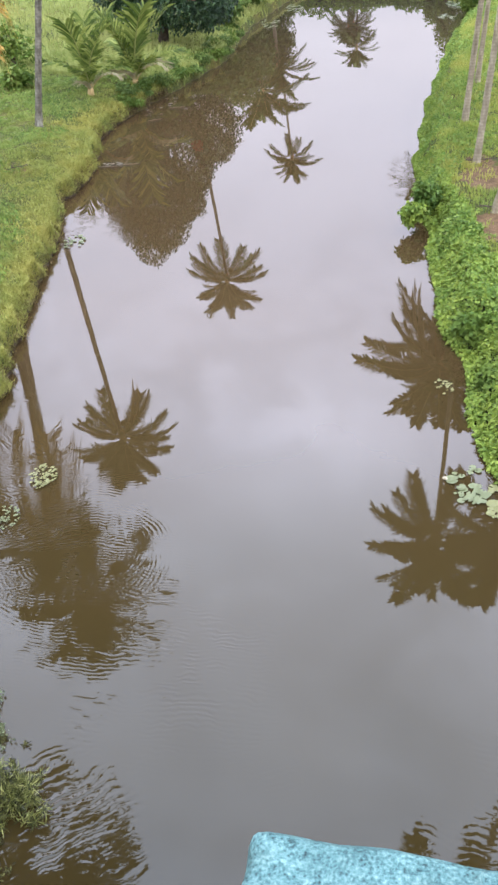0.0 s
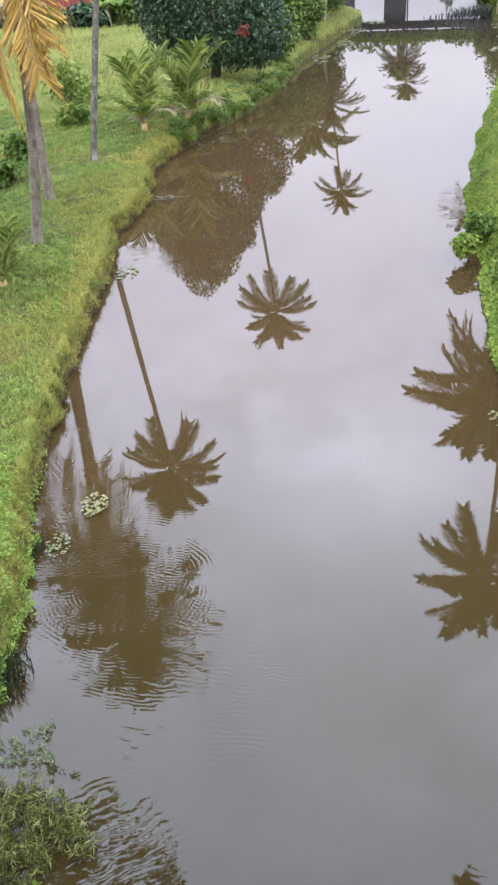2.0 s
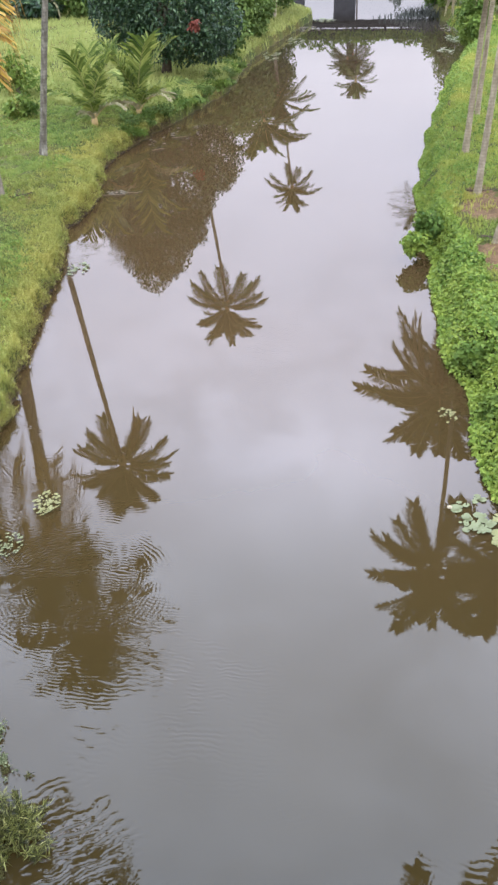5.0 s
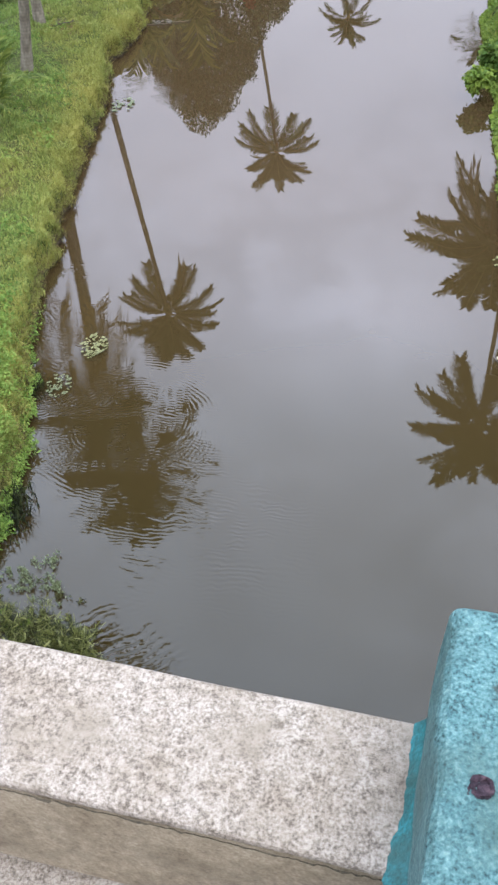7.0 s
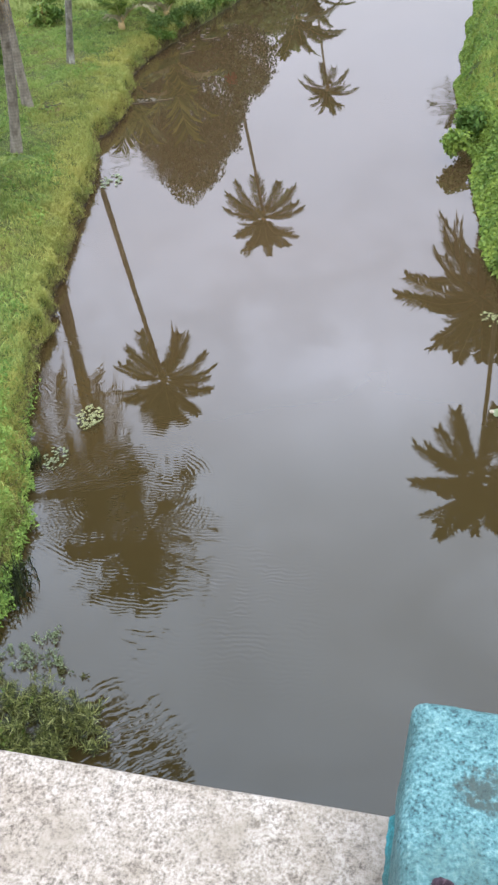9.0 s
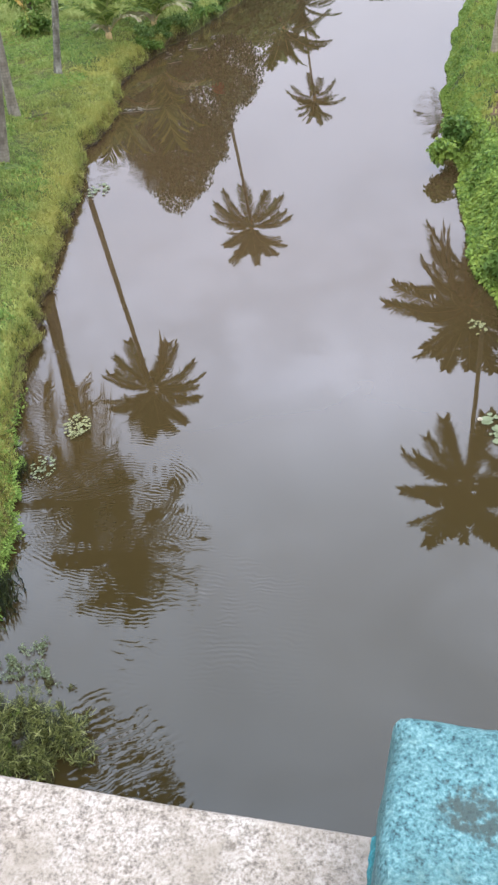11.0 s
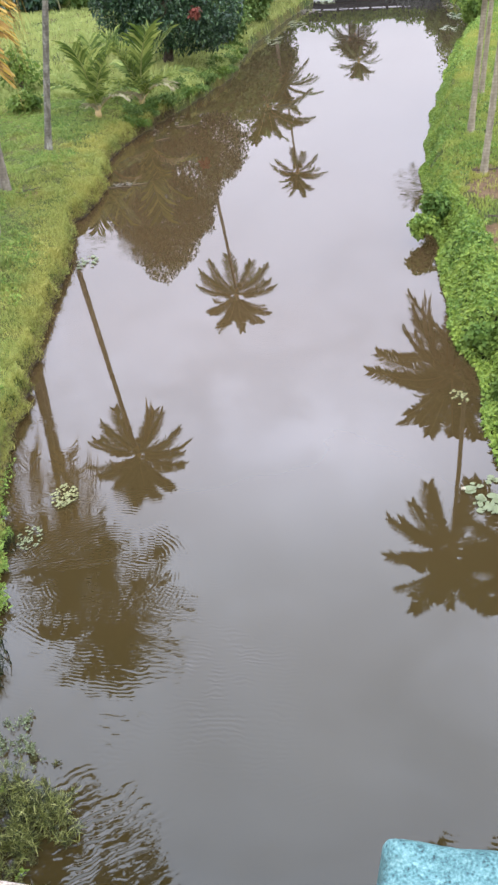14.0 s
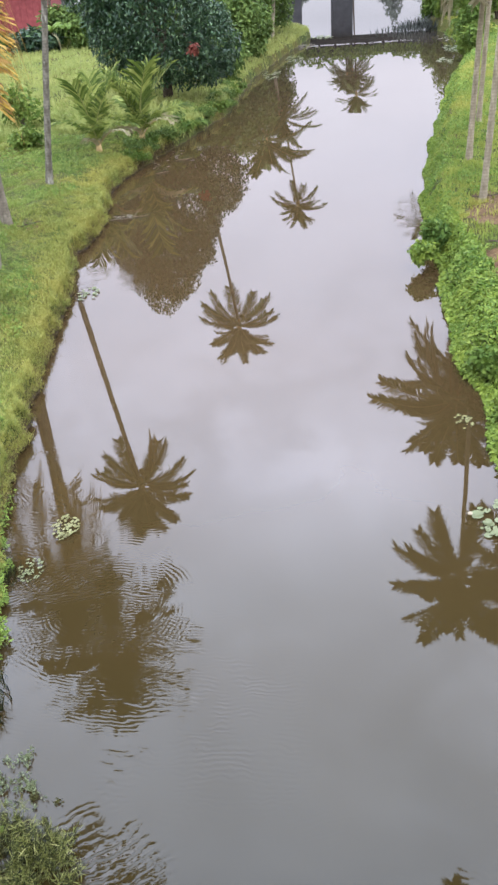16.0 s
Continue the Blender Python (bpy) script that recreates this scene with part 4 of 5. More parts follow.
def dark_tree():
    rng = np.random.default_rng(5)
    tree = thing("dark_leafy_tree", at_ground(-3.3, 38.6), "dense round tree with glossy dark green leaves by water", "tree")
    v, f = tube([(0, 0, -0.2), (0.05, 0, 0.6), (0, 0.05, 1.4), (0.05, 0, 2.6)], [0.26, 0.18, 0.16, 0.1], 10)
    link_mesh("trunk", v, f, WOOD_DARK, tree, smooth=True)
    lobes = [((-0.4, 0, 3.2), (2.4, 2.2, 1.9)), ((-1.5, 0, 2.3), (1.35, 1.5, 1.4)), ((1.9, -0.1, 2.0), (1.2, 1.5, 1.3)), ((0.1, -0.9, 2.0), (1.8, 1.3, 1.3)), ((1.2, -0.4, 1.4), (1.5, 1.2, 0.9)),
             ((-0.5, 0.2, 4.7), (1.95, 1.8, 1.5)), ((-0.55, 0, 5.9), (1.35, 1.3, 1.3)), ((0.9, 0.3, 3.9), (0.9, 1.2, 1.0)), ((-2.2, 0.3, 3.4), (0.8, 1.2, 1.2)), ((-1.05, 0, 7.15), (0.85, 0.8, 0.95)),
             ((-2.2, 0.2, 4.2), (1.5, 1.4, 1.1)), ((-1.65, 0, 5.5), (1.3, 1.2, 1.1)), ((0.5, 0.1, 5.2), (0.95, 1.1, 0.9)), ((-2.1, 0, 5.0), (1.15, 1.1, 1.1)), ((-1.55, 0, 6.3), (0.95, 1.0, 1.0)), ((-0.4, 0, 6.6), (0.8, 0.9, 0.9)), ((1.9, 0.3, 2.9), (0.9, 1.0, 0.7))]
    limbs(tree, (0, 0, 1.2), [l[0] for l in lobes], 0.1, WOOD_DARK)
    p, d = crown_points(lobes, 56000, rng, 0.35)
    p = p[p[:, 2] > 0.45]
    # thin places that let the sky through
    thin = np.exp(-(((p[:, 0] - 0.6) / 0.75) ** 2 + ((p[:, 2] - 3.1 - 0.29 * p[:, 1]) / 0.6) ** 2)) + 0.5 * np.exp(-(((p[:, 0] + 0.6) / 0.5) ** 2 + ((p[:, 2] - 5.0 - 0.33 * p[:, 1]) / 0.9) ** 2))
    p = p[rng.uniform(0, 1, len(p)) > thin * (0.75 + 0.45 * wobble(p[:, 0] * 5, p[:, 2] * 5, 1.0))]
    d = rng.normal(0, 0.6, p.shape) + np.array([0, -0.1, 0.55])
    v, q = leaves(p, d, rng.uniform(0.035, 0.085, len(p)), rng, 2.3, 0.3, 1.0, 0.55)
    ob = new("crown", array_mesh("crown", v, q, DARK_LEAF))
    ob.parent = tree
    tagged(ob, kind="stuff")
    p, d = crown_points([((1.32, -2.05, 2.15), (0.18, 0.14, 0.24))], 90, rng, 0.9)
    v, q = leaves(p, d, rng.uniform(0.06, 0.1, len(p)), rng, 2.4, 0.2, 0.8)
    ob = new("new_leaves", array_mesh("new_leaves", v, q, RED_LEAF))
    ob.parent = tree
    tagged(ob, "tuft of rust-red new leaves")


dark_tree()


def shrub(at, size, label, seed, mat=None, count=2500, leaf=(0.06, 0.11), long=1.8, name="shrub", group="shrubs on the bank"):
    rng = np.random.default_rng(seed)
    ob = thing(name, at, label, "shrub", group)
    lobes = []
    for k in range(6):
        a = rng.uniform(0, 6.28)
        o = rng.uniform(0.1, 0.55)
        lobes.append(((size[0] * o * math.cos(a), size[1] * o * math.sin(a), size[2] * rng.uniform(0.25, 0.75)), tuple(s * rng.uniform(0.35, 0.55) * (1 if i < 2 else 0.8) for i, s in enumerate(size))))
    limbs(ob, (0, 0, -0.05), [l[0] for l in lobes[:4]], 0.035 * size[2] ** 0.5, WOOD_DARK)
    p, d = crown_points(lobes, count, rng, 0.7)
    keep = p[:, 2] > 0.02
    p, d = p[keep], d[keep]
    v, q = leaves(p, d * 0.5 + np.array([0, 0, 0.6]), rng.uniform(*leaf, len(p)), rng, long, 0.25, 0.5)
    f = new("foliage", array_mesh("foliage", v, q, mat or SHRUB))
    f.parent = ob
    tagged(f, kind="stuff")
    return ob


def banana_plant(at, height, label, seed, dead=1):
    rng = random.Random(seed)
    ob = thing("banana_plant", at, label, "banana plant", "banana plants by the hedge")
    v, f = tube([(0, 0, -0.1), (0.02, 0, height * 0.25), (0, 0.02, height * 0.5)], [0.13, 0.1, 0.06], 9)
    link_mesh("stem", v, f, RACHIS, ob, smooth=True)
    for k in range(7):
        limp = k < dead
        head = k * 137.5 + rng.uniform(-20, 20)
        length, wide = height * rng.uniform(0.55, 0.75), height * (0.07 if limp else 0.1)
        rows, n = [], 9
        for i in range(n):
            t = i / (n - 1)
            out = length * (0.35 if limp else 0.75) * math.sin(t * 1.5)
            up = height * 0.5 + length * ((0.1 - 0.8 * t) * t if limp else (1.15 - 1.0 * t) * t)
            w = wide * math.sin(math.pi * min(1, 0.08 + t * 0.9)) ** 0.6 + 0.01
            rows.append([(out, -w, up - w * 0.35), (out, -w * 0.5, up - w * 0.05), (out, 0, up - 0.015), (out, w * 0.5, up - w * 0.05), (out, w, up - w * 0.35)])
        verts = [p for r in rows for p in r]
        faces = [(i * 5 + j, i * 5 + j + 1, i * 5 + j + 6, i * 5 + j + 5) for i in range(n - 1) for j in range(4)]
        leaf = link_mesh("leaf", verts, faces, PALM_PALE if limp else HERB, ob, smooth=True, label="withered hanging leaf" if limp else "")
        leaf.matrix_basis = pose(0, 0, 0, 0, 0, head)


banana_plant(at_ground(-11.2, 56.0), 2.0, "banana plant with two withered hanging leaves by the hedge", 1, 2)
banana_plant(at_ground(-10.3, 56.4), 1.8, "banana plant with one withered leaf by the hedge", 2, 1)


# far bank behind the dark tree, and the hedge across the field
for k, (x, y, sx, sz) in enumerate(((-1.2, 43.5, 1.8, 2.2), (-0.9, 48, 2.2, 3.2), (0.2, 50.5, 1.6, 2.4), (-1.0, 54, 2.8, 4.2), (0.6, 58.5, 2.4, 4.6), (1.9, 60.5, 1.7, 3.4), (-3.4, 52, 3.0, 4.0))):
    shrub(at_ground(x, y), (sx, sx, sz), "leafy green shrub on the far bank", 30 + k, count=3000, leaf=(0.09, 0.16))
for k, (x, y, sx, sz) in enumerate(((11.2, 48.2, 0.8, 1.3), (12.1, 51.8, 1.2, 2.2), (12.9, 57.0, 1.5, 3.3), (12.3, 60.6, 1.5, 3.2), (11.7, 62.3, 0.9, 1.9), (13.7, 61.6, 1.9, 4.8), (14.9, 58, 2.0, 3.6))):
    shrub(at_ground(x, y), (sx, sx, sz), "leafy green shrub at the far end of the vine bank", 40 + k, mat=HERB, count=2200, leaf=(0.08, 0.15))
for k in range(9):
    x = -17.5 + k * 1.65
    y = 57 + 1.2 * math.sin(k * 1.9)
    shrub(at_ground(x, y), (2.0, 1.5, (2.3 if x > -12.2 else 0.95) + 0.3 * math.sin(k * 2.7)), "dark green hedge shrub at the end of the field", 50 + k, mat=SHRUB if k % 3 else DARK_LEAF, count=2200, leaf=(0.1, 0.2), long=2.4, group="hedge shrubs")
for k, (x, y, sx, sz) in enumerate(((-8.0, 26.3, 0.9, 1.0), (-8.3, 34.2, 1.3, 1.5), (-7.6, 31.2, 0.8, 0.7), (-7.9, 24.2, 0.8, 0.7), (-7.0, 15.6, 0.9, 0.6), (-6.4, 17.9, 0.5, 0.45))):
    shrub(at_ground(x, y), (sx, sx, sz), "low broad-leaved weed shrub in the grass", 70 + k, mat=HERB, count=900, leaf=(0.06, 0.12), group="weed shrubs in the grass")
for k in range(22):
    y = 30.4 + k * 0.62
    x = float(left_edge(y)) - 0.2 - 0.4 * (k % 2)
    shrub(at_ground(x, y, 0.1), (0.6 + 0.2 * math.sin(k * 3.3), 0.55, 0.34 + 0.14 * math.sin(k * 2.1)), "lush green herbs along the waterline", 90 + k, mat=SHRUB if k % 3 else HERB, count=800, leaf=(0.03, 0.06), long=2.6, name="herb_clump", group="waterside herbs")
for k, (x, y, sx, sz) in enumerate(((4.25, 20.4, 0.5, 0.75), (3.85, 19.5, 0.4, 0.55), (3.95, 13.9, 0.5, 0.55), (4.35, 21.2, 0.5, 0.45), (3.9, 12.2, 0.4, 0.4))):
    shrub((x, y, 0.15), (sx, sx, sz), "bright broad-leaved bush overhanging the water", 120 + k, mat=VINE if k % 2 else HERB, count=900, leaf=(0.05, 0.1), long=1.3, group="waterside bushes")


# ---- ground cover ----
def scatter(x0, x1, y0, y1, count, rng, side, near=0.0, far=99.0):
    """Places on land on one side of the canal, thinner further off."""
    y = y0 + (y1 - y0) * rng.uniform(0, 1, count) ** 1.35
    if side < 0:
        x = left_edge(y) - near - (np.minimum(far, left_edge(y) - near - x0)) * rng.uniform(0, 1, count) ** 1.2
        keep = (x > x0) & (x < x1)
    else:
        x = right_edge(y) + near + (x1 - right_edge(y) - near) * rng.uniform(0, 1, count) ** 1.2
        keep = (x > x0) & (x < x1)
    return x[keep], y[keep]


def build_grass():
    rng = np.random.default_rng(11)
    # tufts on the near left bank
    x, y = scatter(-13, 5, 6.0, 36, 60000, rng, -1, -0.04)
    tall = 0.045 + 0.04 * (wobble(x * 0.9, y * 0.9, 2.0) + 1) + 0.045 * np.exp(-(left_edge(y) - x) / 0.4) * (1 + 0.6 * np.sin(y * 4.3))
    tall = tall * (0.85 + 0.75 * wobble(x * 3.6, y * 3.6, 7.0) + 0.3 * wobble(x * 8, y * 8, 3.0))
    tall = np.maximum(tall, 0.03)
    per = 7
    px = np.repeat(x, per) + rng.normal(0, 0.045, len(x) * per)
    py = np.repeat(y, per) + rng.normal(0, 0.045, len(x) * per)
    h = np.repeat(tall, per) * rng.uniform(0.6, 1.25, len(px))
    pts = np.stack([px, py, ground_height(px, py) - 0.02], 1)
    inland = left_edge(py) - px
    zone = np.interp(py, (6, 9, 14, 18, 22, 26, 30, 34), (0.05, 0.22, 0.3, 0.6, 1.5, 1.6, 0.6, 0.3)) + 0.4 * wobble(px * 0.7, py * 0.7, 6.0) + rng.normal(0, 0.15, len(px))
    for dry, mat, text in ((True, GRASS_LIP, "yellowing tufted grass along the bank's edge"), (False, GRASS, "tufted green grass on the bank")):
        keep = (pts[:, 2] > 0.1) & ((inland < zone) == dry)
        v, q = blades(pts[keep], h[keep], 0.008 + 0.00035 * py[keep], 0.9, rng)
        tagged(new("bank_grass", array_mesh("bank_grass", v, q, mat)), text, "grass", kind="stuff")
    # the open field beyond
    x, y = scatter(-26, 5, 33, 62, 34000, rng, -1, 0.1)
    px = np.repeat(x, 4) + rng.normal(0, 0.07, len(x) * 4)
    py = np.repeat(y, 4) + rng.normal(0, 0.07, len(x) * 4)
    pts = np.stack([px, py, ground_height(px, py) - 0.02], 1)
    v, q = blades(pts, rng.uniform(0.1, 0.28, len(px)), np.full(len(px), 0.03), 0.7, rng)
    tagged(new("field_grass", array_mesh("field_grass", v, q, GRASS_FIELD)), "short bright green grass of the open field", "grass", kind="stuff")
    # grass above the vines on the other bank
    x, y = scatter(4, 14, 9, 60, 15000, rng, 1, 0.5)
    lip_x, lip_y = scatter(4, 14, 21, 58, 9000, rng, 1, 0.04)
    x, y = np.concatenate([x, lip_x]), np.concatenate([y, lip_y])
    bare = np.zeros(len(x), bool)
    for bx, by, _, r in BARE:
        bare |= np.hypot(x - bx, y - by) < r * (1.05 + 0.3 * wobble(x * 3, y * 3, 2.0))
    keep = ~bare | (rng.uniform(0, 1, len(x)) < 0.12)
    x, y = x[keep], y[keep]
    px = np.repeat(x, 6) + rng.normal(0, 0.05, len(x) * 6)
    py = np.repeat(y, 6) + rng.normal(0, 0.05, len(x) * 6)
    pts = np.stack([px, py, ground_height(px, py) - 0.02], 1)
    v, q = blades(pts, rng.uniform(0.06, 0.18, len(px)), 0.012 + 0.0005 * py, 0.75, rng)
    tagged(new("bank_grass", array_mesh("bank_grass", v, q, GRASS_RIGHT)), "short green grass between vines and palms", "grass", kind="stuff")


def build_vines():
    rng = np.random.default_rng(12)
    n = 135000
    y = 8.5 + 44 * rng.uniform(0, 1, n) ** 1.5
    reach = np.interp(y, (8, 14, 17, 19, 22, 30, 50), (1.7, 1.5, 1.1, 0.75, 0.55, 0.4, 0.5))
    u = -0.14 + (reach + 0.3 * wobble(y, y * 0.3, 4.0)) * rng.uniform(0, 1, n) ** 0.9
    x = right_edge(y) + u
    # runners heap up into cushions with dark gaps between them
    heap = wobble(x * 3.1, y * 3.1, 3.0) + 0.6 * wobble(x * 6.3, y * 6.3, 8.0)
    keep = rng.uniform(0, 1, n) < np.clip(0.85 + 0.3 * heap, 0.4, 1)
    x, y, u, heap = x[keep], y[keep], u[keep], heap[keep]
    n = len(x)
    mound = (0.2 + 0.06 * heap + 0.1 * wobble(x * 0.9, y * 0.9, 5.0)) * np.interp(y, (18, 22, 26), (1, 0.55, 0.35))
    z = np.maximum(ground_height(x, y), 0.03) + np.maximum(0.02, mound) * rng.uniform(0.25, 1.0, n) * np.clip((u + 0.2) * 3, 0.35, 1)
    nrm = np.stack([-0.55 * np.exp(-np.maximum(u, 0) * 2), np.full(n, -0.15), np.full(n, 0.8)], 1)
    v, q = leaves(np.stack([x, y, z], 1), nrm, rng.uniform(0.02, 0.062, n) * np.interp(y, (10, 19, 23, 50), (1.0, 1.1, 0.8, 1.3)), rng, 1.5, 0.3, 0.6, 0.7)
    tagged(new("creeper_vines", array_mesh("creeper_vines", v, q, VINE)), "bright green creeper leaves draped over the bank edge", "vine", kind="stuff")
    # leaves and grass hanging over the other lip
    n = 90000
    y = 7 + 23 * rng.uniform(0, 1, n) ** 1.3
    x = left_edge(y) + np.where(rng.uniform(0, 1, n) < 0.5, rng.normal(-0.06, 0.06, n) + 0.06 * wobble(y * 3.3, y * 1.9, 2.0), -rng.exponential(0.4, n))
    pts = np.stack([x, y, np.clip(ground_height(x, y), 0.14, 1) + rng.uniform(-0.08, 0.06, n)], 1)
    v, q = blades(pts, rng.uniform(0.02, 0.065, n) * (1 + 0.012 * y), 0.006 + 0.00035 * y, 1.5, rng, 1.0)
    tagged(new("lip_grass", array_mesh("lip_grass", v, q, GRASS_LIP)), "yellowing grass hanging over the muddy lip", "grass", kind="stuff")


def build_weeds():
    """Low broad-leaved weeds in drifts through the grass."""
    rng = np.random.default_rng(15)
    x, y = scatter(-12, 5, 8.0, 40, 90000, rng, -1, 0.25)
    drift = wobble(x * 0.75, y * 0.75, 9.0) + 0.5 * wobble(x * 2.1, y * 2.1, 4.0)
    keep = (drift > 0.05) & (rng.uniform(0, 1, len(x)) < np.clip(drift + 0.35, 0, 1)) & (left_edge(y) - x > np.interp(y, (8, 18, 22, 30), (0.15, 0.5, 1.3, 0.5)))
    x, y = x[keep], y[keep]
    z = ground_height(x, y) + rng.uniform(0.03, 0.17, len(x)) * np.clip(drift[keep], 0.25, 1)
    nrm = np.tile(np.array([[0, -0.1, 0.8]]), (len(x), 1))
    v, q = leaves(np.stack([x, y, z], 1), nrm, rng.uniform(0.014, 0.038, len(x)) * (1 + 0.012 * (y - 10)), rng, 2.2, 0.25, 0.3, 0.5)
    tagged(new("bank_weeds", array_mesh("bank_weeds", v, q, MEADOW)), "low broad-leaved green weeds among the grass", "weeds", kind="stuff")


def build_grove_weeds():
    """Small leaves through the grass of the palm grove."""
    rng = np.random.default_rng(18)
    x, y = scatter(4, 14, 17, 58, 60000, rng, 1, 0.0)
    drift = wobble(x * 0.9, y * 0.6, 2.0) + 0.6 * wobble(x * 2.3, y * 1.7, 5.0)
    bare = np.zeros(len(x), bool)
    for bx, by, _, r in BARE:
        bare |= np.hypot(x - bx, y - by) < r * 1.1
    keep = (rng.uniform(0, 1, len(x)) < np.clip(0.45 + 0.7 * drift, 0.08, 1)) & ~bare
    x, y, drift = x[keep], y[keep], drift[keep]
    z = ground_height(x, y) + 0.02 + rng.uniform(0, 0.16, len(x)) * np.clip(0.5 + drift, 0.3, 1.2)
    v, q = leaves(np.stack([x, y, z], 1), np.tile(np.array([[-0.1, -0.15, 0.8]]), (len(x), 1)), rng.uniform(0.02, 0.05, len(x)) * (1 + 0.02 * (y - 17)), rng, 1.7, 0.25, 0.3, 0.6)
    tagged(new("grove_weeds", array_mesh("grove_weeds", v, q, MEADOW)), "bright leafy weeds under the pale palms", "weeds", kind="stuff")


def build_near_herbs():
    """Bright low herbs over the bank's edge beside the bridge."""
    rng = np.random.default_rng(16)
    n = 26000
    y = 5.6 + 5.6 * rng.uniform(0, 1, n) ** 1.2
    u = rng.normal(0.12, 0.3, n)
    keep = (u > -0.16) & (rng.uniform(0, 1, n) < np.clip((11.2 - y) / 2.5, 0, 1))
    y, u = y[keep], u[keep]
    x = left_edge(y) - u
    z = np.maximum(ground_height(x, y), 0.06) + rng.uniform(0.0, 0.14, len(x)) * (1 + 0.5 * wobble(x * 4, y * 4, 1.0))
    v, q = leaves(np.stack([x, y, z], 1), np.tile(np.array([[0.2, -0.1, 0.8]]), (len(x), 1)), rng.uniform(0.01, 0.026, len(x)), rng, 2.6, 0.25, 0.3, 0.6)
    tagged(new("edge_herbs", array_mesh("edge_herbs", v, q, MEADOW)), "bright green low herbs over the bank's edge", "herbs", kind="stuff")


def build_roots():
    """Dry stems and roots that hang over the undercut mud of the bank."""
    rng = np.random.default_rng(17)
    n = 15000
    y = 7 + 26 * rng.uniform(0, 1, n) ** 1.3
    out = rng.normal(0.01, 0.035, n)
    x = left_edge(y) + out
    z = np.clip(0.2 - 1.6 * out, 0.02, 0.34) * rng.uniform(0.3, 1.0, n)
    v, q = blades(np.stack([x, y, z], 1), rng.uniform(0.03, 0.09, n), 0.006 + 0.0003 * y, 1.6, rng, 1.0)
    tagged(new("bank_roots", array_mesh("bank_roots", v, q, ROOTS)), "brown dry stems and roots on the muddy lip", "roots", kind="stuff")


build_grass()
build_roots()
build_near_herbs()
build_vines()
build_weeds()
build_grove_weeds()


def fallen_branch(at, length, turn, seed):
    rng = random.Random(seed)
    ob = thing("fallen_branch", at, "thin dry brown branch lying on bare earth", "branch", "fallen branches", turn)
    pts = [Vector((length * (k / 7 - 0.5), rng.uniform(-0.04, 0.04), 0.03 + rng.uniform(0, 0.03))) for k in range(8)]
    v, f = tube(pts, [0.02 - 0.0017 * k for k in range(8)], 6)
    link_mesh("stem", v, f, WOOD_DARK, ob, smooth=True)
    for k in range(5):
        p = pts[1 + k]
        q = p + Vector((rng.uniform(0.1, 0.25), rng.choice((-1, 1)) * rng.uniform(0.1, 0.3), rng.uniform(0.02, 0.12)))
        v, f = tube([p, p.lerp(q, 0.5) + Vector((0, 0, 0.02)), q], [0.009, 0.006, 0.003], 5)
        link_mesh("twig", v, f, WOOD_DARK, ob, smooth=True)


def floating_stick(x, y, length, turn, label, seed):
    rng = random.Random(seed)
    pts = [(length * (k / 6 - 0.5), 0.05 * length * rng.uniform(-1, 1), 0.012 + 0.012 * rng.random()) for k in range(7)]
    v, f = tube(pts, [0.008, 0.011, 0.013, 0.012, 0.01, 0.008, 0.004], 6)
    ob = link_mesh("floating_stick", v, f, DEBRIS, smooth=True)
    ob.matrix_world = pose(x, y, 0, 0, 0, turn)
    return tagged(ob, label, "stick", "floating sticks")


for k, (x, y, ln, tn) in enumerate(((-3.75, 24.7, 0.75, 3), (-3.2, 24.9, 0.5, 12), (-2.9, 29.6, 0.5, 30), (-2.3, 31.2, 0.6, 20), (7.6, 36.5, 0.4, 60))):
    floating_stick(x, y, ln, tn, "pale dry stick floating by the bank", k)
for k, (x, y, ln, tn) in enumerate(((6.1, 22.3, 1.2, 8), (5.6, 18.9, 0.9, -20), (-5.7, 22.4, 0.6, 40))):
    fallen_branch((x, y, ground_at(x, y) + 0.03), ln, tn, k)


